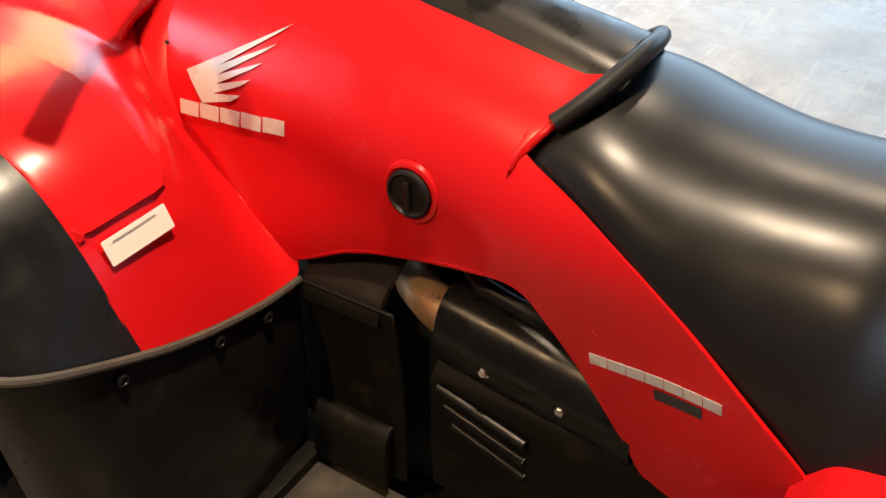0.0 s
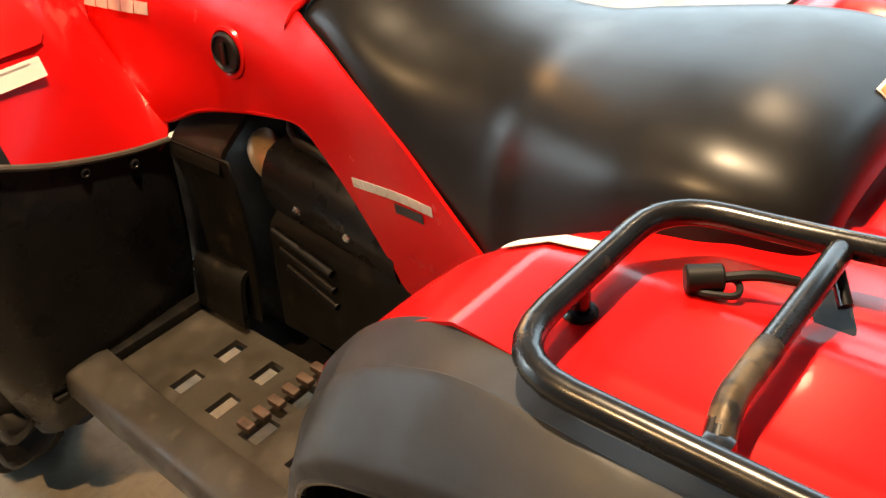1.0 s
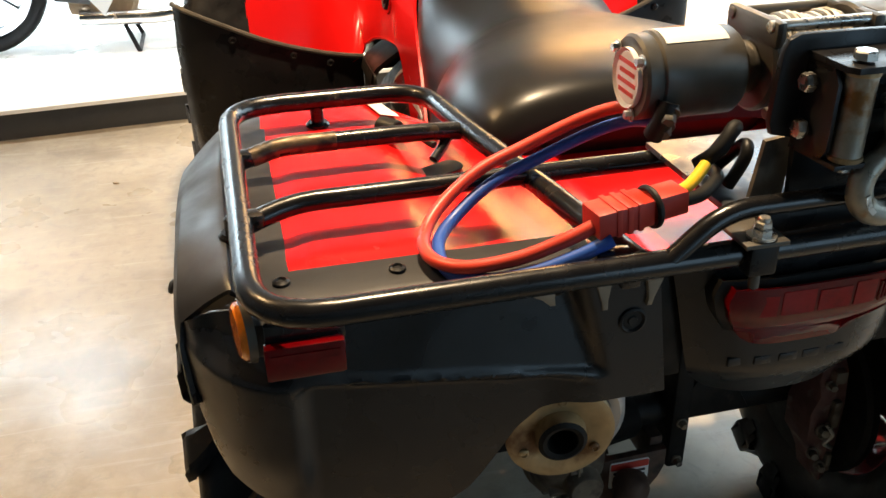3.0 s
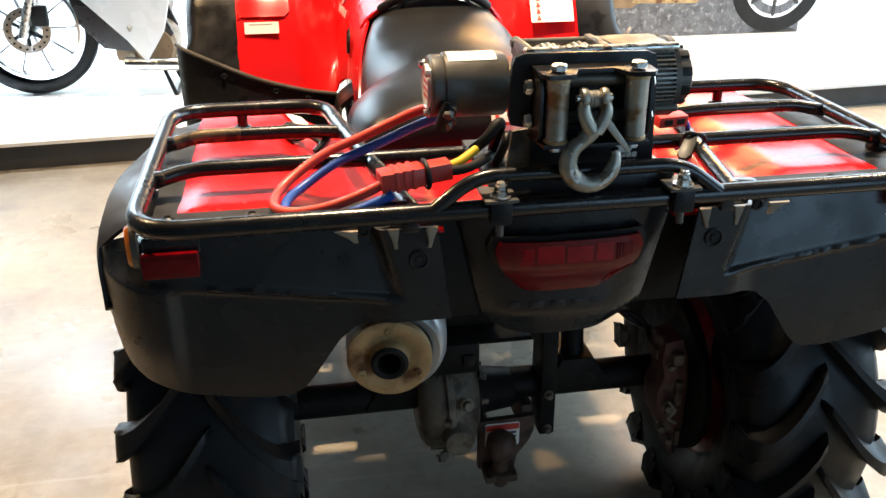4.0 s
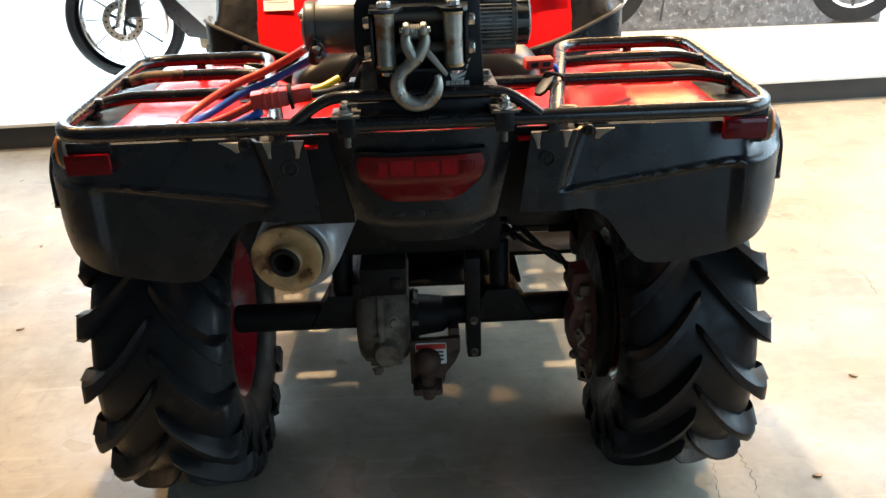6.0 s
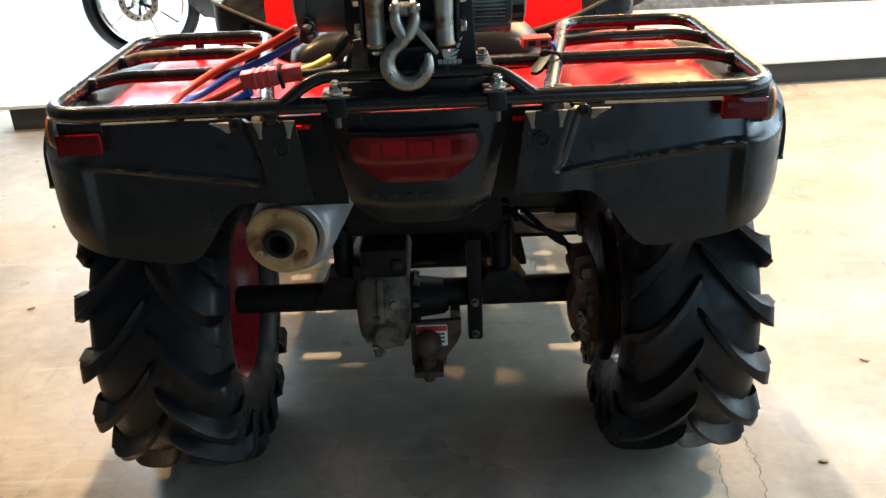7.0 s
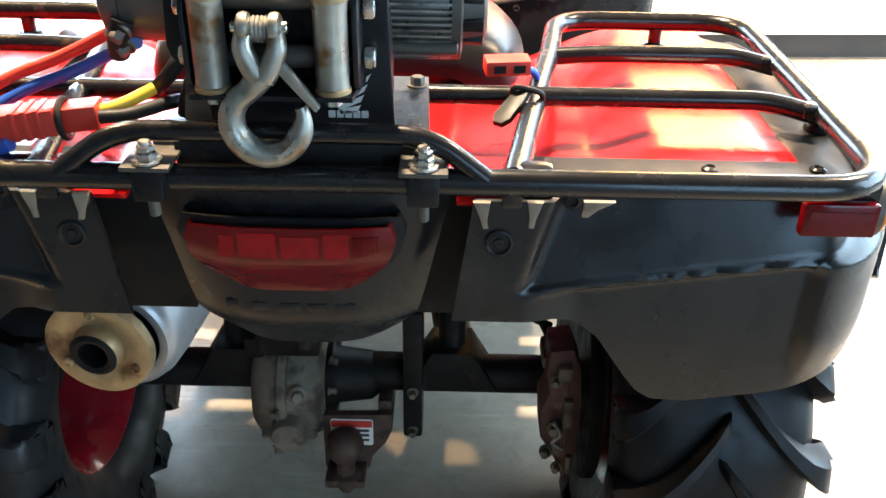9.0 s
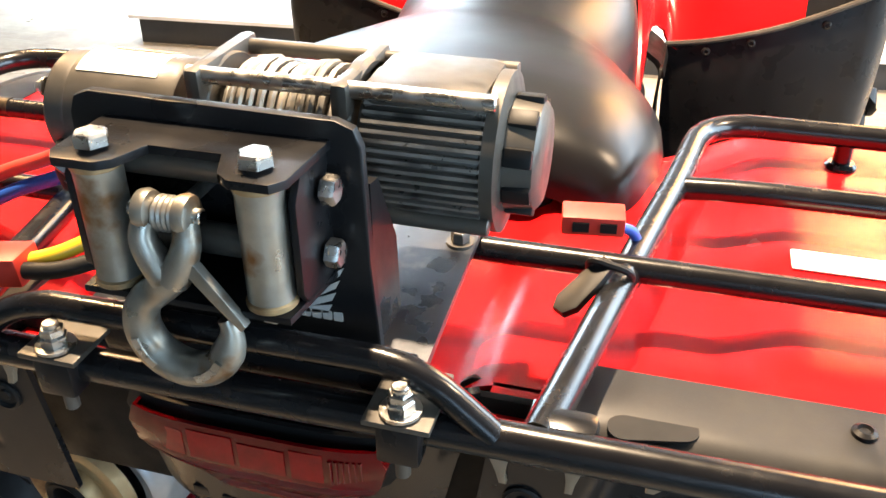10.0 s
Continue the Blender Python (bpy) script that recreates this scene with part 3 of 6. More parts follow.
for sx in (-1, 1):
    part("frame_rail", tube([(sx * 0.14, -0.36, 0.80), (sx * 0.14, -0.10, 0.68), (sx * 0.15, 0.25, 0.60), (sx * 0.13, 0.42, 0.32), (sx * 0.13, 1.25, 0.28), (sx * 0.15, 1.5, 0.5)], 0.016, 0.08), DIRT, atv)
part("frame_cross", rod((-0.16, -0.02, 0.50), (0.16, -0.02, 0.50), 0.02), DIRT, atv)
bm = box((-0.16, -0.06, 0.475), (0.16, 0.10, 0.62), bevel=0.02)
part("battery_tray", bm, DIRT, atv)
bm = box((0.16, -0.08, 0.53), (0.30, 0.10, 0.66), bevel=0.03)
part("air_box", bm, BLACK, atv)
bm = bmesh.new()
loft(bm, [[(-0.13, y, z0), (0.13, y, z0), (0.16, y, (z0 + z1) / 2), (0.11, y, z1), (-0.11, y, z1), (-0.16, y, (z0 + z1) / 2)] for y, z0, z1 in ((0.30, 0.36, 0.58), (0.42, 0.25, 0.64), (0.75, 0.24, 0.66), (1.0, 0.25, 0.62), (1.12, 0.34, 0.56))], 4, 4, True, True)
part("engine_block", bm, DIRT, atv, "dark grimy engine block")
bm = box((-0.235, 0.26, 0.245), (0.235, 1.18, 0.257), bevel=0.004)
part("skid_plate", bm, DIRT, atv, "black skid plate")
for sx in (-1, 1):
    part("footwell_floor", box((sx * 0.33 - 0.12, 0.30, 0.300), (sx * 0.33 + 0.12, 0.42, 0.312), bevel=0.004), MUD, atv)
    part("footwell_floor", box((sx * 0.375 - 0.16, 0.952, 0.300), (sx * 0.375 + 0.16, 1.02, 0.312), bevel=0.004), MUD, atv)
# tow hitch
bm = slab([(-0.038, 0.302), (-0.038, 0.20), (-0.024, 0.19), (0.020, 0.19), (0.032, 0.20), (0.036, 0.222), (0.058, 0.252), (0.067, 0.275), (0.067, 0.306)], 0.012, frame_at((0, -0.093, 0), (1, 0, 0), (0, 0, 1)), bevel=0.003)
box((-0.034, -0.09, 0.262), (-0.024, 0.03, 0.30), bm, bevel=0.002)
box((0.045, -0.09, 0.262), (0.066, 0.03, 0.32), bm, bevel=0.003)
box((-0.034, -0.150, 0.196), (0.028, -0.095, 0.212), bm, bevel=0.007)
part("hitch_bracket", bm, RUSTY, atv, "rust-brown hitch bracket")
bm = bmesh.new()
lathe(bm, [(0, 0.0), (0.011, 0.0), (0.013, 0.004), (0.013, 0.016), (0.021, 0.018), (0.022, 0.032), (0.014, 0.036), (0.014, 0.052), (0.018, 0.062), (0.026, 0.074), (0.0285, 0.088), (0.025, 0.102), (0.014, 0.111), (0, 0.113)], Matrix.Translation((-0.002, -0.132, 0.182)), 24)
part("tow_ball", bm, RUSTY, atv, "rusty brown tow ball")
bm = slab(rounded(0.064, 0.05, 0.004), 0.0012, frame_at((0.006, -0.1055, 0.272), (1, 0, 0), (0, 0, 1)))
lab = part("hitch_label", bm, LABEL, atv, "white and red warning label")
part("label_band", slab(rounded(0.062, 0.012, 0.002), 0.001, frame_at((0.006, -0.107, 0.289), (1, 0, 0), (0, 0, 1))), REDINK, lab)
for k in range(3):
    part("label_bar", slab(rounded(0.052, 0.004, 0.001), 0.001, frame_at((0.006, -0.107, 0.276 - 0.009 * k), (1, 0, 0), (0, 0, 1))), INK, lab)
# muffler
mc = Vector((-0.222, -0.366, 0.619))
bm = bmesh.new()
way = Matrix.Translation(mc) @ (Vector((0.12, 1, 0.04))).to_track_quat("Z", "Y").to_matrix().to_4x4()
lathe(bm, [(0.050, 0.008), (0.060, 0.006), (0.066, 0.010), (0.070, 0.022), (0.072, 0.06), (0.072, 0.40), (0.06, 0.44), (0.0, 0.45)], Matrix.Translation((0.010, 0.003, 0.001)) @ way, 40)
part("muffler", bm, MUFFLER, atv, "brushed steel exhaust muffler")
bm = bmesh.new()
lathe(bm, [(0.020, 0.02), (0.020, -0.016), (0.024, -0.018), (0.027, -0.012), (0.028, -0.004), (0.040, -0.006), (0.052, -0.010), (0.058, -0.008), (0.0585, 0.004), (0.05, 0.006)], way, 40)
cap = part("muffler_cap", bm, RUSTCAP, atv, "tan heat-stained muffler end cap")
for k in range(3):
    a = radians(90 + 120 * k)
    part("cap_bolt", rivet(way @ Vector((0.044 * math.cos(a), 0.044 * math.sin(a), -0.008)), (-0.12, -1, -0.04), 0.006), RUSTCAP, cap)
bm = bmesh.new()
lathe(bm, [(0.026, -0.019), (0.0215, -0.022), (0.0165, -0.020), (0.0155, 0.03), (0.0, 0.03)], way, 28)
part("tailpipe", bm, DIRT, cap, "sooty tailpipe")


# ---- rear bodywork ----
DECK = [(-0.37, 0.838), (0.0, 0.838), (0.05, 0.841), (0.09, 0.841), (0.133, 0.822), (0.184, 0.789), (0.235, 0.741), (0.26, 0.716), (0.29, 0.665)]


def deck_z(x, y):
    """The red rear deck: flat pads, facets dropping to a channel before the seat, a roll down at the front."""
    ax = abs(x)
    flat = 1 - step(-0.02, 0.06, y)
    z = table(DECK, y) - flat * (0.013 * (1 - min(1, max(0, (ax - 0.298) / 0.04))) + 0.008 * (1 - step(0.205, 0.27, ax)))
    z -= 0.012 * flat * (1 - step(0.125, 0.15, ax))
    z += 0.003 * flat * step(0.345, 0.352, ax) * (1 - step(0.455, 0.47, ax)) * step(-0.345, -0.33, y) * (1 - step(-0.04, -0.025, y))
    return z - 0.055 * step(-0.04, 0.10, y) * (1 - 0.5 * step(0.18, 0.26, y)) * (1 - step(0.20, 0.37, ax))


bm = bmesh.new()
ys = [-0.362 + 0.652 * k / 72 for k in range(73)]
rows = []
for y in ys:
    half = table([(-0.37, 0.478), (-0.30, 0.482), (0.0, 0.482), (0.12, 0.476), (0.22, 0.486), (0.29, 0.480)], y)
    rows.append([Vector((half * (k / 44 - 1), y, deck_z(half * (k / 44 - 1), y))) for k in range(89)])
skin(bm, rows)
part("rear_deck", bm, RED, atv, "glossy red moulded rear deck", thick=0.004, sharp=60)
for sx in (-1, 1):
    bm = bmesh.new()
    skin(bm, [[Vector((sx * x, y, deck_z(0.17, -0.36) - 0.10 * max(0, -0.40 - y))) for x in [0.152 + 0.054 * k / 8 for k in range(9)]] for y in (-0.358, -0.37, -0.38, -0.39, -0.402)])
    part("deck_tongue", bm, RED, atv, "glossy red deck tongue", thick=0.004)
# black rear strip of the deck
for sx in (-1, 1):
    bm = bmesh.new()
    skin(bm, [[Vector((sx * x, y, 0.8415 - 0.003 * step(-0.38, -0.41, y) - 0.012 * step(-0.404, -0.421, y))) for x in [0.207 + 0.300 * k / 16 for k in range(17)]] for y in (-0.352, -0.36, -0.38, -0.396, -0.406, -0.413, -0.418, -0.421)])
    part("deck_rear_trim", bm, FLAREM, atv, thick=0.004)
    lo, hi = sorted((sx * 0.212, sx * 0.52))
    part("trim_backing", box((lo, -0.418, 0.800), (hi, -0.366, 0.832), bevel=0.003), BLACK, atv)
    part("trim_bolt", rivet((sx * 0.386, -0.375, 0.842), (0, 0, 1), 0.008), BLACK, atv)
    part("trim_bolt", rivet((sx * 0.487, -0.372, 0.842), (0, 0, 1), 0.008), BLACK, atv)
    part("trim_recess", slab(rounded(0.056, 0.022, 0.010), 0.0015, frame_at((sx * 0.262, -0.402, 0.8385), (1, 0.22 * sx, 0), (-0.22 * sx, 1, 0))), TAPE, atv, "dark oval recess")
# black flares over the rear wheels
LIP = [(0.578, -0.362, 0.722), (0.583, -0.338, 0.745), (0.585, -0.305, 0.763), (0.585, -0.265, 0.776), (0.585, -0.22, 0.786), (0.586, -0.17, 0.792), (0.587, -0.07, 0.786), (0.588, 0.016, 0.768), (0.588, 0.10, 0.738), (0.588, 0.155, 0.712), (0.586, 0.200, 0.665), (0.578, 0.235, 0.55), (0.565, 0.26, 0.43), (0.556, 0.272, 0.33)]
CREASE = [(0.578, -0.342, 0.798), (0.580, -0.325, 0.809), (0.578, -0.296, 0.823), (0.576, -0.255, 0.833), (0.575, -0.215, 0.834), (0.575, -0.17, 0.831), (0.575, -0.08, 0.818), (0.576, 0.03, 0.794), (0.577, 0.10, 0.770), (0.577, 0.160, 0.742), (0.576, 0.210, 0.692), (0.568, 0.258, 0.58), (0.556, 0.288, 0.45), (0.545, 0.302, 0.335)]
SHELF = [(0.527, -0.364, 0.834), (0.528, -0.345, 0.838), (0.528, -0.30, 0.842), (0.528, -0.255, 0.843), (0.528, -0.215, 0.843), (0.528, -0.17, 0.843), (0.528, -0.08, 0.843), (0.520, 0.03, 0.838), (0.518, 0.10, 0.818), (0.521, 0.165, 0.785), (0.526, 0.215, 0.735), (0.522, 0.275, 0.635), (0.500, 0.31, 0.48), (0.473, 0.325, 0.338)]
INNER = [(0.478, -0.396, 0.838), (0.478, -0.355, 0.838), (0.478, -0.30, 0.838), (0.478, -0.255, 0.839), (0.478, -0.215, 0.839), (0.478, -0.17, 0.839), (0.478, -0.08, 0.839), (0.476, 0.03, 0.839), (0.472, 0.10, 0.834), (0.474, 0.165, 0.808), (0.481, 0.218, 0.764), (0.478, 0.285, 0.67), (0.44, 0.328, 0.50), (0.392, 0.345, 0.34)]
FLARE = []
for a, b, c, d in zip(INNER, SHELF, CREASE, LIP):
    a, b, c, d = Vector(a), Vector(b), Vector(c), Vector(d)
    up = Vector((0, 0, 0.006))
    FLARE.append(([a, a.lerp(b, 0.5), b], [b, b.lerp(c, 0.10) + up, b.lerp(c, 0.5) + up, c.lerp(b, 0.12) + up * 0.3, c], [c, c.lerp(d, 0.35) + Vector((0.004, 0, 0)), d]))
for sx in (-1, 1):
    bm = bmesh.new()
    across = [[q for band in bands[:-1] for q in spline(mirrored(band, sx), 4)[:-1]] + spline(mirrored(bands[-1], sx), 4) for bands in FLARE]
    skin(bm, list(zip(*[spline(col, 5) for col in zip(*across)])))
    part("rear_flare", bm, FLAREM, atv, "black grained plastic wheel flare, lightened for sheen", thick=0.005, sharp=24)
    # hem along the arch
    part("arch_hem", sweep(bmesh.new(), [Vector(p) + Vector((-0.004 * sx, 0, 0)) for p in spline(mirrored(LIP, sx), 5)], 0.005, 8), BLACK, atv)
    for y, z in ((-0.272, 0.797),):
        part("flare_rivet", rivet((sx * 0.5865, y, z), (sx, 0, 0.5), 0.0075), BLACK, atv)
    # inner wing behind the wheel and below the deck
    bm = bmesh.new()
    loft(bm, [[(sx * x, y, z) for x in (0.31, 0.36, 0.42, 0.47)] for y, z in ((-0.37, 0.66), (-0.30, 0.74), (-0.15, 0.80), (0.05, 0.80), (0.2, 0.70), (0.29, 0.55), (0.33, 0.35))], 4, 3)
    part("inner_wing", bm, BLACK, atv, thick=0.004)


# rear fascia of the wings
FOOT = [(0.15, 0.712), (0.245, 0.712), (0.268, 0.706), (0.290, 0.688), (0.322, 0.640), (0.336, 0.622), (0.352, 0.612), (0.385, 0.610), (0.480, 0.626), (0.530, 0.642), (0.552, 0.656), (0.564, 0.680), (0.572, 0.712), (0.578, 0.730)]
HEAD = [(0.15, 0.838), (0.490, 0.838), (0.528, 0.830), (0.560, 0.814), (0.578, 0.798)]


def ridge_z(x):
    """The line along which the upper, leaning half of the panel stands proud of the pocket below."""
    return 0.742 + 0.036 * min(1, max(0, (x - 0.215) / 0.25))


def fascia(sx):
    """The end panel of a wing: a flat pad with a plug, a leaning shelf beside it, a pocket tucked in below."""
    cols = []
    for k in range(101):
        x0 = 0.15 + 0.428 * k / 100
        lo, hi = table(FOOT, x0), table(HEAD, x0)
        col = []
        for j in range(57):
            z = lo + (hi - lo) * j / 56
            x = x0 + 0.018 * max(0, (z - 0.715) / 0.13) * max(0, 1 - (x0 - 0.15) / 0.06)
            y = -0.442 + 0.095 * (max(0, x - 0.41) / 0.168) ** 4.2 + 0.016 * step(0.70, 0.61, z)
            rz = ridge_z(x)
            edge = 0.207 + 0.30 * (z - 0.745)
            inside = step(edge, edge + 0.016, x)
            # the upper face leans away from the ridge towards the rack
            y += inside * (0.006 + 0.20 * max(0, z - rz)) * step(rz - 0.004, rz + 0.008, z)
            # the pocket below the ridge, closed by a rounded corner at its outer end
            y += 0.013 * step(0.215, 0.27, x) * (1 - step(0.474, 0.494, x + 0.4 * max(0, z - rz + 0.012))) * step(rz + 0.002, rz - 0.009, z) * step(0.615, 0.70, z)
            # hollow under the lip of the flare
            y += 0.020 * step(0.490, 0.525, x) * (1 - step(0.545, 0.575, x)) * step(0.775, 0.805, z)
            col.append(Vector((sx * x, y, z)))
        cols.append(col)
    bm = bmesh.new()
    skin(bm, cols)
    return bm


for sx in (-1, 1):
    part("rear_fascia", fascia(sx), WINGM, atv, "scuffed black plastic wing end panel", thick=0.005, sharp=50)
    bm = bmesh.new()
    lathe(bm, [(0.013, -0.002), (0.013, 0.002), (0.011, 0.003), (0.009, 0.0005), (0.005, 0.0005), (0.004, 0.002), (0, 0.002)], along((sx * 0.19, -0.4418, 0.797), (sx * 0.19, -0.5, 0.797)), 24)
    part("fascia_plug", bm, TAPE, atv, "round black plug")
    part("fascia_bolt", rivet((sx * 0.254, -0.424, 0.832), (0, -1, 0), 0.009), BLACK, atv)
    part("rack_bracket", box((sx * 0.199 - 0.009, -0.452, 0.836), (sx * 0.199 + 0.009, -0.425, 0.868), bevel=0.003), PAINT, atv)
    # sloping facets beside the bracket, their tan colour painting a warm highlight
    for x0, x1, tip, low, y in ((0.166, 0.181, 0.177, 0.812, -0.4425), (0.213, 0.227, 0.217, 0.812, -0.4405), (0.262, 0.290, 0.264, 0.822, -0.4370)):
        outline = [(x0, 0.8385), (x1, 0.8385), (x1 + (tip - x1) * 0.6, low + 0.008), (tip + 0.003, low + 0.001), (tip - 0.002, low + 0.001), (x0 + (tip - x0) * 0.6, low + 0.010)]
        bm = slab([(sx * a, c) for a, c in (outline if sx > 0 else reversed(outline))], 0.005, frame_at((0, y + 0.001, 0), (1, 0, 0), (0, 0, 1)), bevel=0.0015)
        part("fascia_rib", bm, LIT_FACET, atv, "sloping black facet, warm highlight put in its colour")

# added dark sheets that stand for the shade in the gaps beside the tail panel
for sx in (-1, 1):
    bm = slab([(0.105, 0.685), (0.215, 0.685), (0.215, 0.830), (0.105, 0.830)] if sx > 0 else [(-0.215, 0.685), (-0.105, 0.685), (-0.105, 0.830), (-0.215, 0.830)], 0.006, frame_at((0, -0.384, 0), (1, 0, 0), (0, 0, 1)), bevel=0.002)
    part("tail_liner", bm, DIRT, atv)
# tail panel and lamp
bm = bmesh.new()
rows = []
for k in range(25):
    z = 0.654 + 0.184 * k / 24
    half = table([(0.65, 0.070), (0.666, 0.088), (0.690, 0.108), (0.72, 0.116), (0.766, 0.126), (0.84, 0.144)], z)
    rows.append([Vector((half * (j / 16 - 1) + 0.008, -0.396 - 0.024 * (1 - abs(j / 16 - 1) ** 3) + 0.022 * step(0.70, 0.64, z), z)) for j in range(33)])
skin(bm, rows)
part("tail_panel", bm, WINGM, atv, "black tail panel", thick=0.006)
for k, w in enumerate((0.020, 0.018, 0.020, 0.018, 0.020)):
    x = -0.068 + 0.0265 * k
    y = -0.3960 - 0.024 * (1 - abs((x + 0.002) / 0.111) ** 3)
    part("embossed_bar", box((x, y - 0.0009, 0.704), (x + w, y + 0.004, 0.713), bevel=0.0008), WINGM, atv)
LAMP = [(0.808, 0.090), (0.794, 0.0955), (0.776, 0.091), (0.764, 0.084), (0.754, 0.077), (0.744, 0.069), (0.735, 0.059), (0.7305, 0.053)]


def lamp_mesh(grow, lift):
    """The hexagonal lens: an upright face above, a lower face tucked under."""
    bm = bmesh.new()
    rows = []
    for z, half in LAMP:
        zz = 0.765 + (z - 0.765) * (1 + grow)
        face = -0.4445 - lift + 0.020 * step(0.7760, 0.7300, z) - 0.001 * step(0.752, 0.7935, z)
        half *= 1 + grow
        rows.append([Vector((0.003 + half, -0.405, zz))] + [Vector((0.003 + half * (1 - j / 12), face + 0.008 * abs(1 - j / 12) ** 4, zz)) for j in range(25)] + [Vector((0.003 - half, -0.405, zz))])
    skin(bm, rows)
    return bm


part("lamp_bezel", lamp_mesh(0.09, -0.012), TAPE, atv, "black lamp surround", thick=0.004)
lamp = part("tail_light", lamp_mesh(0.0, 0.0), REDLENS, atv, "wide dark red tail light lens", thick=0.003)
for k, (xa, xb) in enumerate(((-0.070, -0.046), (-0.042, -0.008), (-0.004, 0.030), (0.034, 0.057))):
    bm = bmesh.new()
    skin(bm, [[Vector((x, -0.4453 - 0.001 * step(0.752, 0.7935, z) + 0.008 * abs((x - 0.003) / 0.085) ** 4, z)) for x in (xa, (xa + xb) / 2, xb)] for z in (0.778, 0.790, 0.800 + 0.003 * (k % 2))])
    part("lamp_cell", bm, REDCELL, lamp, "bright red lamp cell", thick=0.0006)
for k in range(6):
    part("lamp_flute", rod((0.062 + 0.004 * k, -0.4440 + 0.0008 * k, 0.778 + 0.001 * k), (0.062 + 0.004 * k, -0.4450 + 0.0008 * k, 0.800), 0.0016, 6), REDLENS, lamp)

# reflectors
for sx in (-1, 1):
    m = Matrix.Translation((sx * 0.477, -0.452, 0.827 + 0.008 * sx))
    ob = part("red_reflector", box((-0.032, -0.008, -0.0155), (0.032, 0.004, 0.0155), m=m, bevel=0.003), REDLENS, atv, "rectangular red reflector")
    part("reflector_grid", box((-0.027, -0.0092, 0.002), (0.027, -0.0075, 0.009), m=m), REDLENS, ob)
    part("reflector_bracket", box((-0.03, 0.003, 0.010), (0.034, 0.010, 0.030), m=m, bevel=0.002), PAINT, ob)
    bm = bmesh.new()
    lathe(bm, [(0, 0.010), (0.021, 0.009), (0.0245, 0.006), (0.0255, 0.001)], along((sx * 0.520, -0.422, 0.832), (sx * 0.60, -0.436, 0.832)), 28)
    amb = part("amber_reflector", bm, AMBER, atv, "round amber side reflector")
    bm = bmesh.new()
    lathe(bm, [(0.0255, 0.001), (0.0265, 0.004), (0.0275, -0.003), (0, -0.005)], along((sx * 0.520, -0.422, 0.832), (sx * 0.60, -0.436, 0.832)), 28)
    part("reflector_rim", bm, GUN, amb)

# ---- rear rack ----
RZ, RR = 0.870, 0.0116


def racked(points):
    """Rack points, the whole rack sitting a touch askew on the deck."""
    return [(x, y + 0.008 * x, z) for x, y, z in points]


half_rack = [(0.514, -0.466, RZ - 0.003), (0.518, 0.018, RZ + 0.001), (0.276, 0.018, RZ + 0.001), (0.262, -0.10, RZ), (0.235, -0.25, RZ), (0.199, -0.460, RZ - 0.003)]
rack = part("rear_rack", tube(racked([(-x, y, z) for x, y, z in reversed(half_rack)] + half_rack), RR, 0.065, 16), PAINT, atv, "black tubular steel rear rack")
part("rack_crossbar", tube(racked([(-0.513, -0.293, RZ - 0.006), (-0.465, -0.276, RZ + 0.003), (0.465, -0.276, RZ + 0.003), (0.513, -0.293, RZ - 0.006)]), 0.0102, 0.05, 14), PAINT, rack)
for sx in (-1, 1):
    part("rack_crossbar", tube(racked([(sx * 0.515, -0.142, RZ - 0.006), (sx * 0.470, -0.130, RZ + 0.003), (sx * 0.32, -0.130, RZ + 0.003), (sx * 0.259, -0.127, RZ - 0.002)]), 0.0102, 0.04, 14), PAINT, rack)
    # flattened, welded ends of the crossbars
    for x, y, dx in ((0.506, -0.291, 0.013), (0.508, -0.140, 0.013), (0.230, -0.276, 0.013), (0.257, -0.128, 0.011)):
        (px, py, pz), = racked([(sx * x, y, RZ - 0.001)])
        part("weld_bead", box((px - dx, py - 0.011, pz - 0.008), (px + dx, py + 0.011, pz + 0.008), bevel=0.007), PAINT, rack)
    for x, y, low in ((0.41, 0.018, 0.832), (0.522, -0.276, 0.840)):
        (px, py, pz), = racked([(sx * x, y, 0)])
        part("rack_post", rod((px, py, low), (px, py, RZ - 0.004), 0.0085), PAINT, rack)
        part("rack_foot", rod((px, py, low), (px, py, low + 0.012), 0.015, 18, 0.003), PAINT, rack)
    (px, py, pz), = racked([(sx * 0.214, -0.455, RZ)])
    part("weld_bead", box((px - 0.020, py - 0.006, pz - 0.011), (px + 0.018, py + 0.014, pz + 0.008), bevel=0.006), PAINT, rack)
part("bare_patch", tube(racked([(-0.498, -0.138, RZ - 0.003), (-0.468, -0.130, RZ + 0.0032), (-0.405, -0.130, RZ + 0.0034)]), 0.0106, 0.03, 14), material("rubbed_bare_metal", (0.12, 0.085, 0.05), 0.45, 0.6, var=0.4, scale=40, bump=0.2, worn=(0.03, 0.025, 0.02), worn_at=0.50, worn_scale=45), rack, "rubbed bare rusty metal")
part("rack_bumper", tube(racked([(-0.176, -0.468, RZ), (-0.128, -0.462, 0.906), (0.128, -0.462, 0.906), (0.176, -0.468, RZ)]), 0.0088, 0.035, 14), PAINT, rack)

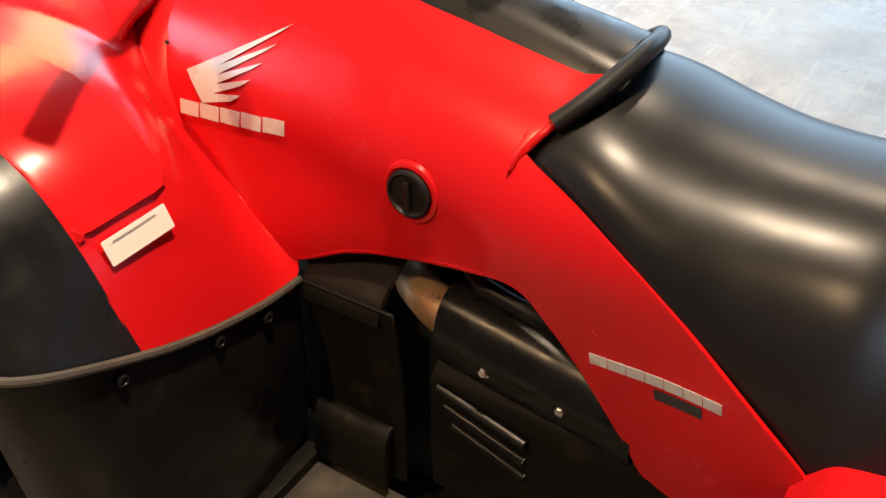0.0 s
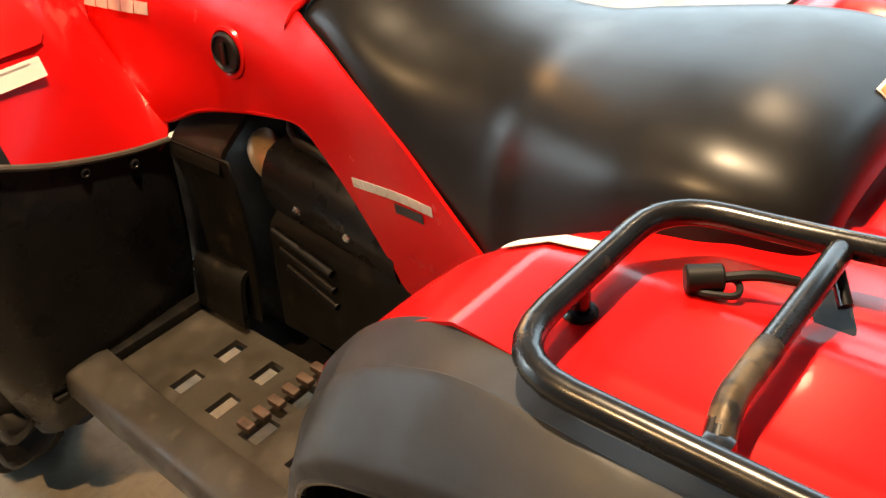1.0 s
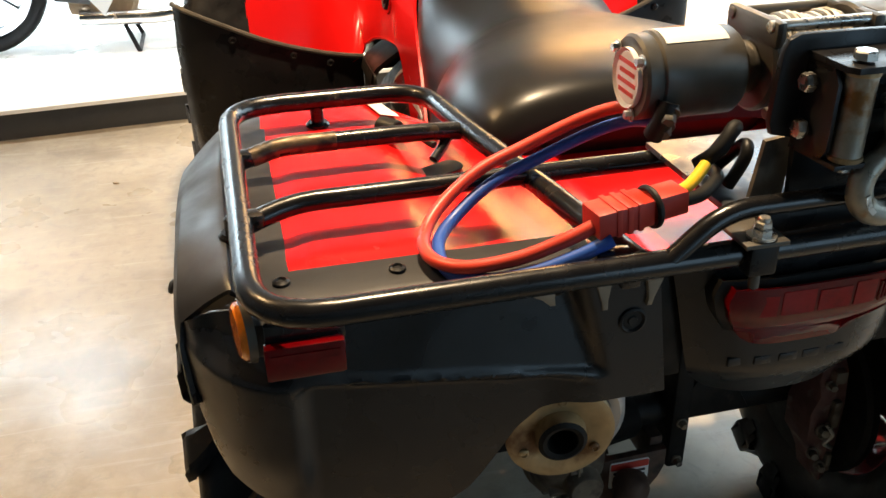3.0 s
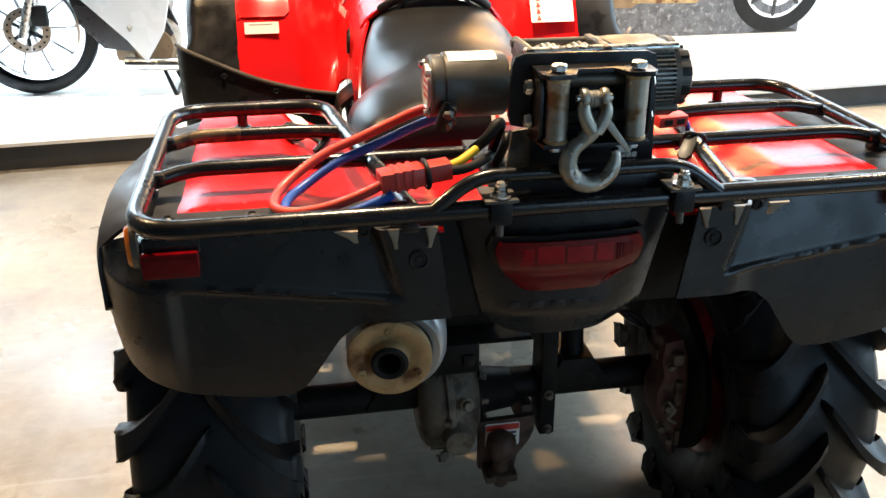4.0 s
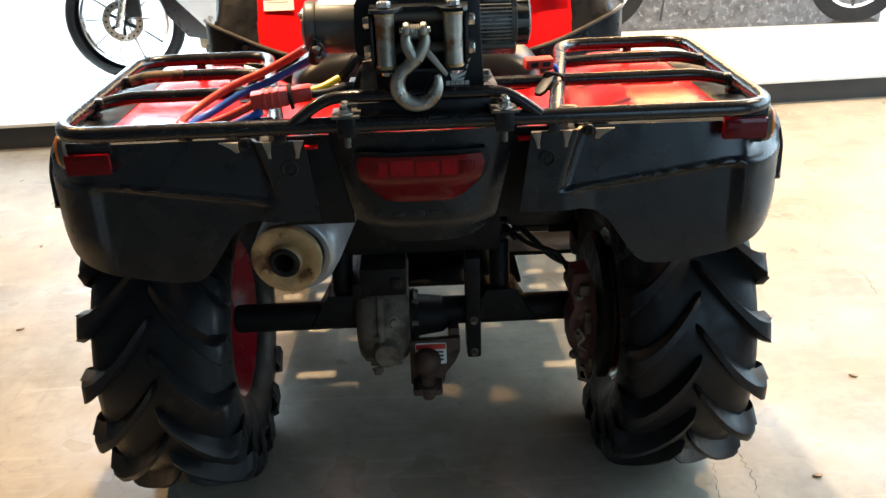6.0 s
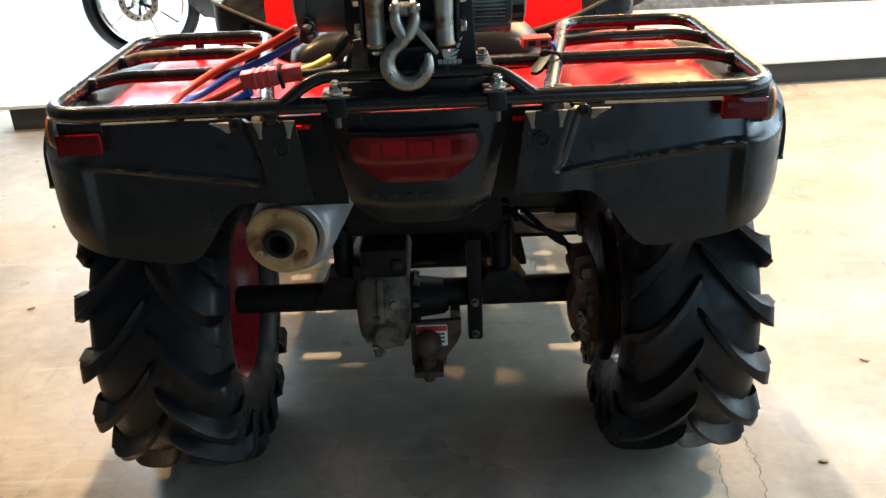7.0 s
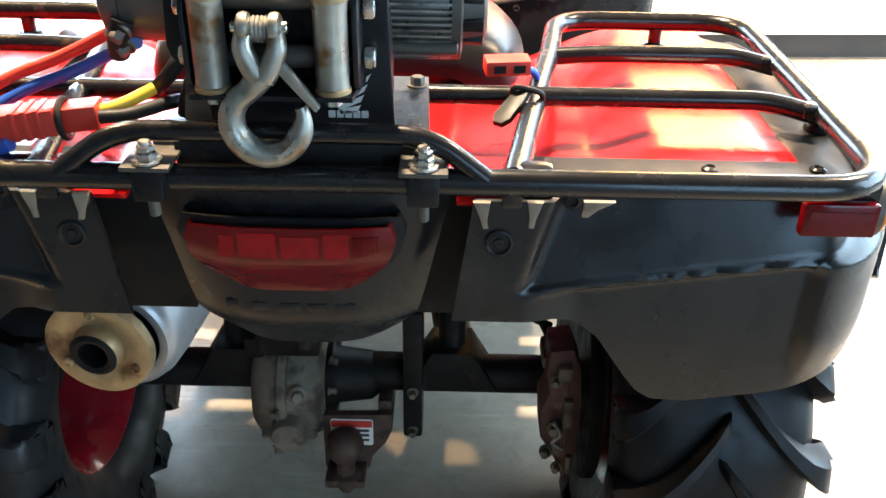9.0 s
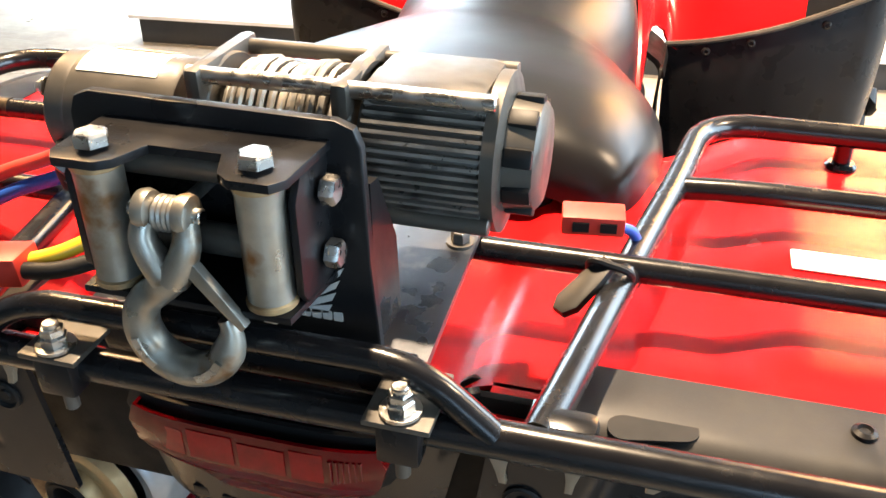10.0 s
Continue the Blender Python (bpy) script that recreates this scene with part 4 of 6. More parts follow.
# ---- seat ----
# stations along y: half width at the skirt, skirt z, half width at the shoulder, shoulder z, crown z
SEATROWS = [(-0.102, 0.165, 0.812, 0.140, 0.830, 0.838), (-0.096, 0.205, 0.805, 0.175, 0.856, 0.864), (-0.070, 0.226, 0.800, 0.180, 0.880, 0.892), (0.0, 0.242, 0.790, 0.172, 0.893, 0.906), (0.06, 0.244, 0.776, 0.162, 0.893, 0.908), (0.12, 0.242, 0.750, 0.150, 0.888, 0.906),
            (0.22, 0.222, 0.704, 0.128, 0.880, 0.899), (0.285, 0.202, 0.672, 0.118, 0.874, 0.893), (0.38, 0.191, 0.735, 0.108, 0.874, 0.896), (0.46, 0.184, 0.795, 0.104, 0.884, 0.910), (0.53, 0.168, 0.842, 0.100, 0.904, 0.932), (0.58, 0.154, 0.862, 0.092, 0.916, 0.944), (0.62, 0.145, 0.866, 0.080, 0.922, 0.942), (0.65, 0.120, 0.860, 0.060, 0.900, 0.910)]
bm = bmesh.new()


def seat_section(y, w, z, sw, sz, cz):
    """A rounded arch from skirt to skirt, boxy at the back and rounder at the front."""
    n = table([(-0.1, 3.2), (0.08, 3.0), (0.25, 2.5), (0.45, 2.15), (0.65, 2.1)], y)
    side = [(w * 0.95, z - 0.035)]
    for k in range(7):
        a = radians((0, 18, 34, 48, 60, 71, 81)[k])
        side.append((w * math.cos(a) ** (2 / n), z + (cz - z) * math.sin(a) ** (2 / n)))
    return [(-x, y, q) for x, q in side] + [(0, y, cz)] + [(x, y, q) for x, q in reversed(side)]


loft(bm, [seat_section(*row) for row in SEATROWS], 5, 3)
seat = part("seat", bm, SEAT, atv, "black vinyl saddle with soft rounded edges", thick=0.012, sharp=80)
part("seat_rear", box((-0.15, -0.09, 0.80), (0.15, 0.0, 0.868), bevel=0.02), SEAT, seat)
BACK = spline([(0, -0.103, 0.836), (0, -0.0985, 0.856), (0, -0.086, 0.876), (0, -0.066, 0.893), (0, -0.04, 0.900)], 8)


def seat_patch(x0, x1, f0, f1, lift):
    """A thin patch that follows the back of the saddle between two shares of its height."""
    bm = bmesh.new()
    rows = []
    for k in range(9):
        q = (f0 + (f1 - f0) * k / 8) * (len(BACK) - 1)
        a, b = BACK[int(min(q, len(BACK) - 2))], BACK[int(min(q, len(BACK) - 2)) + 1]
        p, d = a.lerp(b, q - int(min(q, len(BACK) - 2))), (b - a).normalized()
        rows.append([p + Vector((x, -d.z * lift, d.y * lift - 0.25 * x * x)) for x in (x0, (x0 + x1) / 2, x1)])
    skin(bm, rows)
    return bm


lab = part("seat_label", seat_patch(-0.024, 0.060, 0.16, 0.72, 0.0035), LABEL, seat, "white and orange safety label", thick=0.0008)
part("label_band", seat_patch(-0.022, 0.058, 0.58, 0.69, 0.0048), ORANGEINK, seat, thick=0.0005)
part("label_ring", seat_patch(-0.018, 0.010, 0.24, 0.50, 0.0048), REDINK, seat, thick=0.0005)
part("label_ring", seat_patch(-0.012, 0.004, 0.29, 0.45, 0.0056), LABEL, seat, thick=0.0005)
for k in range(3):
    part("label_bar", seat_patch(0.018, 0.054, 0.24 + 0.10 * k, 0.27 + 0.10 * k, 0.0048), GREYINK, seat, thick=0.0005)

# ---- tank and side panels ----


def side_x(y, z):
    """How far the side panel stands out from the middle: upright below, rolling in over the tank."""
    top = 0.975 + 0.045 * min(1, max(0, (y - 0.6) / 0.25))
    t = min(1, max(0, (z - 0.76) / (top - 0.76)))
    return 0.190 * max(0, 1 - t ** 2.5) ** 0.62 + 0.020 * step(0.80, 0.96, y) * step(0.84, 0.70, z) + 0.018 * step(0.46, 0.27, y) - 0.006 * math.exp(-((z - 0.79 - 0.12 * (y - 0.75)) / 0.05) ** 2) * step(0.62, 0.72, y) * (1 - step(0.93, 1.0, y))


UPPER = [((1.13, 0.815), (1.15, 0.86), (1.17, 0.93), (1.18, 1.000)), ((1.03, 0.752), (1.06, 0.82), (1.08, 0.91), (1.09, 1.006)), ((0.955, 0.686), (0.97, 0.79), (0.985, 0.90), (0.99, 1.009)), ((0.86, 0.716), (0.87, 0.80), (0.88, 0.91), (0.89, 1.008)), ((0.76, 0.737), (0.755, 0.81), (0.757, 0.90), (0.76, 0.996)),
         ((0.680, 0.749), (0.690, 0.81), (0.69, 0.89), (0.655, 0.978)), ((0.632, 0.755), (0.660, 0.80), (0.675, 0.86), (0.572, 0.957)), ((0.603, 0.746), (0.638, 0.788), (0.660, 0.84), (0.604, 0.934)), ((0.578, 0.722), (0.610, 0.770), (0.634, 0.825), (0.630, 0.905)),
         ((0.535, 0.672), (0.555, 0.735), (0.56, 0.80), (0.545, 0.862)), ((0.497, 0.618), (0.49, 0.685), (0.475, 0.75), (0.455, 0.804)), ((0.465, 0.570), (0.432, 0.628), (0.40, 0.69), (0.366, 0.733)), ((0.440, 0.535), (0.385, 0.58), (0.33, 0.628), (0.28, 0.660)), ((0.38, 0.515), (0.34, 0.55), (0.30, 0.59), (0.26, 0.625))]
for sx in (-1, 1):
    bm = bmesh.new()
    grid = [spline([(y, z, 0) for y, z in s], 8) for s in UPPER]
    cols = list(zip(*[spline(c, 8) for c in zip(*grid)]))
    skin(bm, [[Vector((sx * side_x(q[0], q[1]), q[0], q[1])) for q in row] for row in cols])
    part("side_panel", bm, RED, atv, "glossy red tank side panel", thick=0.005, sharp=60)
    # flange under the edge of the front wing
    front = [(1.18, 1.000), (1.17, 0.93), (1.15, 0.86), (1.13, 0.815), (1.08, 0.782), (1.03, 0.752), (0.975, 0.708)]
    bm = bmesh.new()
    skin(bm, [[Vector((sx * (side_x(y, z) + a), y + b, z - c)) for a, b, c in ((-0.002, -0.006, 0.0), (0.014, 0.012, 0.004), (0.045 - 0.030 * step(0.80, 0.88, z), 0.022 + 0.030 * step(0.80, 0.88, z), 0.005), (0.080 - 0.055 * step(0.80, 0.88, z), 0.034 + 0.066 * step(0.80, 0.88, z), 0.006))] for y, z in front])
    part("panel_flange", bm, RED, atv, thick=0.003)
    # rolled edge round the engine opening
    edge = [Vector((sx * (side_x(row[0][0], row[0][1]) - 0.005), row[0][0], row[0][1])) for row in cols[16:97]]
    part("opening_lip", sweep(bmesh.new(), edge, 0.0055, 10), RED, atv)
# tank top, sloping to the front
bm = bmesh.new()
loft(bm, [[(-w, y, z - 0.02), (-w * 0.6, y, z + 0.012), (0, y, z + 0.022), (w * 0.6, y, z + 0.012), (w, y, z - 0.02)] for y, w, z in ((0.568, 0.080, 0.955), (0.62, 0.075, 0.968), (0.72, 0.066, 0.990), (0.86, 0.06, 1.014), (1.0, 0.065, 1.014), (1.14, 0.07, 1.005))], 4, 4)
part("tank_top", bm, BLACK, atv, "black tank cover", thick=0.006)
bm = sweep(bmesh.new(), spline([(-0.122, 0.606, 0.926), (-0.092, 0.580, 0.948), (-0.045, 0.562, 0.966), (0, 0.556, 0.972), (0.045, 0.562, 0.966), (0.092, 0.580, 0.948), (0.122, 0.606, 0.926)], 5), 0.011, 10)
part("seat_front_lip", bm, TAPE, atv, "black rubber seat front trim")
# fuel tap recess
c = Vector((-side_x(0.757, 0.828), 0.757, 0.828))
bm = bmesh.new()
out = Vector((-1, (side_x(0.767, 0.828) - side_x(0.747, 0.828)) / 0.02, (side_x(0.757, 0.812) - side_x(0.757, 0.844)) / 0.032)).normalized()
lathe(bm, [(0.030, 0.002), (0.029, 0.007), (0.026, 0.008), (0.024, 0.004), (0.0, 0.0035)], along(c, c + out), 30)
tap = part("fuel_tap", bm, TAPE, atv, "round black fuel tap recess")
part("tap_lever", box((-0.004, -0.018, 0.003), (0.004, 0.016, 0.009), m=along(c, c + out), bevel=0.002), BLACK, tap)
bm = bmesh.new()
lathe(bm, [(0.029, 0.0), (0.033, 0.003), (0.038, 0.002), (0.040, -0.003)], along(c, c + out), 30)
part("tap_surround", bm, RED, tap)


def decal(points, mat, parent, sx, name="decal_shape", lift=0.0022, label=""):
    """A thin shape that follows the side panel, from outline corners in y, z."""
    bm = bmesh.new()
    a, b, c2, d = points
    rows = []
    for j in range(7):
        row = []
        for k in range(3):
            u, v = j / 6, k / 2
            y = (a[0] * (1 - u) + b[0] * u) * (1 - v) + (d[0] * (1 - u) + c2[0] * u) * v
            z = (a[1] * (1 - u) + b[1] * u) * (1 - v) + (d[1] * (1 - u) + c2[1] * u) * v
            row.append(Vector((sx * (side_x(y, z) + lift), y, z + lift * 0.3)))
        rows.append(row)
    skin(bm, rows)
    return part(name, bm, mat, parent, label, thick=0.0008)


def wing_decal(sx):
    """A silver emblem of five swept feathers over a row of plain bars."""
    for k in range(5):
        f = k / 4
        ry, rz = 1.120 - 0.022 * f, 0.898 - 0.024 * f
        ty, tz = 0.966 + 0.055 * f, 0.968 - 0.083 * f
        decal([(ry, rz), (ty, tz), (ty + 0.016, tz - 0.010), (ry - 0.01, rz - 0.011)], SILVER, atv, sx, "emblem_bar")
    for k in range(5):
        ya, za = 1.130 - 0.0372 * k, 0.860 + 0.002 * k
        decal([(ya, za), (ya - 0.034, za + 0.001), (ya - 0.034, za - 0.018), (ya, za - 0.019)], SILVER, atv, sx, "name_bar")


for sx in (-1, 1):
    wing_decal(sx)
    for k in range(7):
        f = k / 7
        ya, za = 0.521 - 0.152 * f, 0.698 + 0.006 * f
        decal([(ya, za), (ya - 0.0205, za + 0.001), (ya - 0.0225, za - 0.013), (ya - 0.002, za - 0.014)], SILVER, atv, sx, "name_bar")
    decal([(0.444, 0.682), (0.390, 0.685), (0.388, 0.671), (0.442, 0.668)], INK, atv, sx, "name_plate")

STEPM = material("brown_dusty_plastic", (0.030, 0.025, 0.020), 0.5, var=0.3, scale=8, fine=300, bump=0.08, worn=(0.05, 0.042, 0.033), worn_at=0.6)
PLATEM = material("scuffed_brown_foot_plate", (0.030, 0.024, 0.017), 0.55, 0.1, var=0.35, scale=10, fine=120, bump=0.15, worn=(0.060, 0.050, 0.038), worn_at=0.60, worn_scale=9)
# ---- engine side: shields, pipe, footwells ----
for sx in (-1, 1):
    bm = bmesh.new()
    loft(bm, [[(sx * (0.10 + 0.09 * c0), y, zc + 0.065 * s0) for c0, s0 in ((0.1, 1.0), (0.7, 0.82), (0.98, 0.30), (1.0, -0.2), (0.85, -0.75), (0.60, -1.0))] for y, zc in ((0.735, 0.617), (0.70, 0.612), (0.58, 0.592), (0.49, 0.575), (0.465, 0.565))], 4, 4)
    part("heat_shield", bm, BLACK, atv, "black ribbed exhaust heat shield", thick=0.004)
    for y, z in ((0.661, 0.598), (0.554, 0.587)):
        part("shield_bolt", hexbolt((sx * 0.188, y, z), (sx, 0, 0.1), 0.0065, 0.006), STEEL, atv)
    bm = bmesh.new()
    loft(bm, [[(sx * 0.155, y, 0.56), (sx * 0.185, y, 0.535), (sx * 0.19, y, 0.49), (sx * 0.195, y, 0.43), (sx * 0.20, y, 0.34)] for y in (0.75, 0.65, 0.55, 0.45, 0.36)], 3, 4)
    part("lower_side_cover", bm, MUD, atv, thick=0.004)
    for k in range(3):
        part("cover_rib", tube([(sx * 0.19, 0.735 - 0.01 * k, 0.535 - 0.032 * k), (sx * 0.196, 0.60, 0.505 - 0.032 * k)], 0.007, 0.02, 10), BLACK, atv)
    part("exhaust_pipe", tube([(sx * 0.06, 0.86, 0.60), (sx * 0.13, 0.80, 0.640), (sx * 0.160, 0.73, 0.632), (sx * 0.13, 0.60, 0.60)], 0.030, 0.05, 16), TAN, atv, "tan heat-coloured exhaust pipe")
    part("hose", tube([(sx * 0.10, 0.74, 0.70), (sx * 0.14, 0.70, 0.69), (sx * 0.14, 0.62, 0.67), (sx * 0.11, 0.52, 0.64)], 0.012, 0.04, 12), TAPE, atv)
    bm = bmesh.new()
    loft(bm, [[(sx * x, y, z) for x, z in ((0.12, 0.72), (0.205, 0.665), (0.22, 0.63))] for y in (0.93, 0.86, 0.80)], 3, 3)
    part("inner_duct", bm, MUD, atv, thick=0.01)
    # inner wall of the footwell
    bm = bmesh.new()
    loft(bm, [[(sx * 0.215, y, 0.655), (sx * 0.21, y, 0.55), (sx * 0.215, y, 0.45), (sx * 0.225, y, 0.345)] for y in (0.95, 0.88, 0.82, 0.78)], 3, 4)
    part("footwell_wall", bm, MUD, atv, thick=0.005)
    bm = bmesh.new()
    loft(bm, [[(sx * 0.20, y, 0.445), (sx * 0.235, y, 0.43), (sx * 0.25, y, 0.34)] for y in (0.93, 0.88, 0.80)], 2, 3)
    part("footwell_step", bm, MUD, atv, thick=0.01)

    # foot plate with slots
    plate = bmesh.new()
    xs, ysl = [0.235, 0.268, 0.318, 0.358, 0.408, 0.44], [0.42, 0.49, 0.522, 0.585, 0.617, 0.68, 0.712, 0.775, 0.807, 0.95]
    for i in range(len(xs) - 1):
        for j in range(len(ysl) - 1):
            if i in (1, 3) and j in (1, 3, 5, 7):
                continue
            a, b, c3, d = xs[i], xs[i + 1], ysl[j], ysl[j + 1]
            plate.faces.new([plate.verts.new(Vector((sx * p, q, 0.325))) for p, q in ((a, c3), (b, c3), (b, d), (a, d))])
    part("foot_plate", plate, PLATEM, atv, "slotted scuffed foot plate", thick=0.012)
    for j, (ya, yb) in enumerate(((0.44, 0.42), (0.96, 0.93))):
        part("plate_ridge", box((sx * 0.335 - 0.10, yb, 0.322), (sx * 0.335 + 0.10, ya, 0.345), bevel=0.005), MUD, atv)
    bm = bmesh.new()
    for k in range(6):
        box((sx * (0.25 + 0.03 * k) - 0.008, 0.595, 0.34), (sx * (0.25 + 0.03 * k) + 0.008, 0.625, 0.352), bm, bevel=0.003)
    part("peg_teeth", bm, RUSTY, atv, "rusty serrated foot peg")
    bm = bmesh.new()
    loft(bm, [[(sx * xi, y, z + 0.004), (sx * xi, y, z - 0.05), (sx * xo, y, z - 0.055), (sx * (xo + 0.004), y, z - 0.01), (sx * (xo - 0.01), y, z + 0.006)] for y, xi, xo, z in ((0.30, 0.445, 0.520, 0.333), (0.5, 0.442, 0.514, 0.335), (0.75, 0.438, 0.508, 0.338), (0.90, 0.430, 0.504, 0.343), (0.955, 0.428, 0.504, 0.346), (0.985, 0.428, 0.506, 0.325))], 4, 3, True, True)
    part("step_bar", bm, STEPM, atv, "dusty black plastic step bar")
    # flap behind the front wheel
    bm = bmesh.new()
    loft(bm, [[(sx * 0.215, 0.935, 0.655), (sx * 0.30, 0.925, 0.672), (sx * 0.42, 0.922, 0.708), (sx * 0.53, 0.928, 0.756), (sx * 0.590, 0.945, 0.782), (sx * 0.618, 0.985, 0.790)],
              [(sx * 0.215, 0.945, 0.56), (sx * 0.30, 0.925, 0.57), (sx * 0.42, 0.92, 0.60), (sx * 0.53, 0.927, 0.62), (sx * 0.592, 0.947, 0.635), (sx * 0.618, 0.985, 0.64)],
              [(sx * 0.22, 0.955, 0.45), (sx * 0.31, 0.94, 0.45), (sx * 0.43, 0.935, 0.46), (sx * 0.54, 0.942, 0.47), (sx * 0.590, 0.962, 0.478), (sx * 0.610, 0.995, 0.48)],
              [(sx * 0.235, 0.965, 0.34), (sx * 0.32, 0.955, 0.34), (sx * 0.43, 0.95, 0.33), (sx * 0.53, 0.96, 0.32), (sx * 0.570, 0.982, 0.326), (sx * 0.588, 1.010, 0.33)],
              [(sx * 0.25, 1.00, 0.26), (sx * 0.33, 0.995, 0.25), (sx * 0.43, 0.995, 0.22), (sx * 0.51, 1.01, 0.20), (sx * 0.540, 1.02, 0.20), (sx * 0.555, 1.04, 0.20)]], 5, 5)
    flap = part("mud_flap", bm, BLACK, atv, "dusty black plastic mud guard", thick=0.006, sharp=70)
    # rolled rim in a lighter grey, painting the light along the flap's edge
    rim = spline([(sx * 0.215, 0.932, 0.656), (sx * 0.30, 0.922, 0.673), (sx * 0.42, 0.919, 0.709), (sx * 0.53, 0.925, 0.757), (sx * 0.590, 0.942, 0.783), (sx * 0.618, 0.983, 0.791)], 6)
    part("flap_rim", sweep(bmesh.new(), rim, 0.0055, 8), GUN, flap, "rolled rim, grey for its lit edge")
    for x, y, z in ((0.499, 0.922, 0.718), (0.371, 0.918, 0.674), (0.29, 0.921, 0.650)):
        part("flap_rivet", rivet((sx * x, y, z), (0, -1, 0), 0.0085), BLACK, flap)

    # front wing: red shell, black flare, storage lid
    bm = bmesh.new()
    cols = []
    for x, z0, fwd, dz in ((0.185, 0.80, 0.20, 0.03), (0.200, 0.70, 0.15, 0.01), (0.225, 0.65, 0.115, 0.0), (0.26, 0.645, 0.06, 0.0), (0.305, 0.655, 0.012, 0.0), (0.38, 0.685, 0.0, 0.0), (0.462, 0.715, 0.0, 0.0)):
        cols.append([(sx * (min(x, side_x(1.15, z)) if x < 0.19 else x), y + fwd * step(0.66, 0.84, z), z) for y, z in ((0.934, z0), (0.955, (z0 + 0.82) / 2), (0.990, 0.845 + dz), (1.045, 0.915 + dz), (1.14, 0.955 + dz), (1.35, 0.955 + dz), (1.6, 0.88 + dz))])
    loft(bm, cols, 4, 5)
    part("front_wing", bm, RED, atv, "glossy red front wing", thick=0.005, sharp=70)
    bm = bmesh.new()
    cols = []
    for x, z0, dy, dz in ((0.460, 0.714, 0.0, 0.003), (0.50, 0.723, 0.002, 0.0), (0.55, 0.736, 0.006, -0.008), (0.575, 0.742, 0.012, -0.02), (0.592, 0.745, 0.03, -0.05)):
        cols.append([(sx * x, 0.932 + dy, z0), (sx * x, 0.955 + dy, (z0 + 0.82) / 2), (sx * x, 0.990 + dy, 0.845 + dz), (sx * x, 1.045 + dy, 0.915 + dz), (sx * x, 1.14 + dy, 0.955 + dz), (sx * x, 1.35, 0.955 + dz), (sx * x, 1.6, 0.88 + dz), (sx * x, 1.7, 0.70 + dz)])
    loft(bm, cols, 4, 5)
    part("front_flare", bm, BLACK, atv, "black grained front wheel flare", thick=0.005, sharp=70)
    bm = bmesh.new()
    rows = []
    for k in range(9):
        y, z = [(0.993, 0.848), (1.001, 0.858), (1.016, 0.880), (1.045, 0.913), (1.082, 0.935), (1.12, 0.951), (1.2, 0.962), (1.3, 0.965), (1.4, 0.955)][k]
        inset = 0.012 if k in (0,) else 0.0
        rows.append([Vector((sx * x, y - 0.006 * (0.34 < x < 0.45), z + 0.006)) for x in (0.322 + inset, 0.33, 0.35, 0.40, 0.44, 0.452, 0.458 - inset)])
    skin(bm, rows)
    part("storage_lid", bm, RED, atv, "red storage box lid", thick=0.012, bevel=0.003)
# printed labels on the wings
lab = part("wing_label", slab(rounded(0.088, 0.030, 0.002), 0.001, frame_at((-0.396, 0.9735, 0.828), (1, 0, -0.0), (0, 0.33, 1))), LABEL, atv, "small white printed label")
part("label_bar", slab(rounded(0.060, 0.0022, 0.0008), 0.0005, frame_at((-0.398, 0.9752, 0.837), (1, 0, 0), (0, 0.33, 1))), GREYINK, lab)
lab = part("wing_label", slab(rounded(0.12, 0.085, 0.003), 0.001, frame_at((0.385, 0.979, 0.858), (1, 0, 0), (0, 0.55, 1))), LABEL, atv, "large white and red printed label")
for k in range(4):
    part("label_mark", slab([(-0.007, -0.006), (0.007, -0.006), (0, 0.007)], 0.001, frame_at((0.345, 0.956 + 0.0088 * k, 0.832 + 0.016 * k), (1, 0, 0), (0, 0.55, 1))), REDINK, lab)
part("deck_label", slab(rounded(0.092, 0.03, 0.002), 0.0012, frame_at((0.40, -0.176, deck_z(0.40, -0.176) + 0.001), (1, 0, 0), (0, 1, 0))), LABEL, atv, "white printed label")
bm = bmesh.new()
skin(bm, [[Vector((x, y, deck_z(x, y) + 0.0045)) for x, y in ((-0.355 + 0.027 * f + 0.026 * w, 0.135 - 0.105 * f + 0.007 * w) for w in (0, 0.25, 0.5, 0.75, 1))] for f in [k / 14 for k in range(15)]])
part("deck_label", bm, LABEL, atv, "white printed label", thick=0.001)
# steering column and bar ends above the tank
part("handlebar", tube([(-0.38, 1.02, 1.13), (-0.22, 1.12, 1.16), (-0.08, 1.17, 1.12), (0.08, 1.17, 1.12), (0.22, 1.12, 1.16), (0.38, 1.02, 1.13)], 0.012, 0.05), PAINT, atv, "black handlebar")
for sx in (-1, 1):
    part("grip", rod((sx * 0.40, 1.01, 1.127), (sx * 0.27, 1.09, 1.148), 0.017), RUBBER, atv)
    part("bar_riser", rod((sx * 0.05, 1.17, 0.97), (sx * 0.05, 1.17, 1.13), 0.014), PAINT, atv)
# rubber plug with its lead, and the oval latch hole in the deck
part("socket_plug", rod((-0.340, -0.038, 0.850), (-0.322, -0.062, 0.850), 0.012), TAPE, atv, "black rubber socket cap")
part("plug_ring", tube([(-0.345, -0.050, 0.845), (-0.330, -0.080, 0.843), (-0.312, -0.072, 0.845), (-0.318, -0.050, 0.846)], 0.003, 0.01, 8, True), TAPE, atv)
part("socket_lead", tube([(-0.324, -0.060, 0.850), (-0.305, -0.085, 0.852), (-0.29, -0.11, 0.846)], 0.0045, 0.02, 8), TAPE, atv)
m = frame_at((-0.292, -0.140, deck_z(0.292, -0.14) + 0.002), (-0.9, -0.45, 0), (-0.45, 0.9, 0))
part("latch_recess", slab(rounded(0.062, 0.030, 0.014), 0.002, m @ Matrix.Rotation(math.pi, 4, "X")), TAPE, atv, "dark oval latch recess")
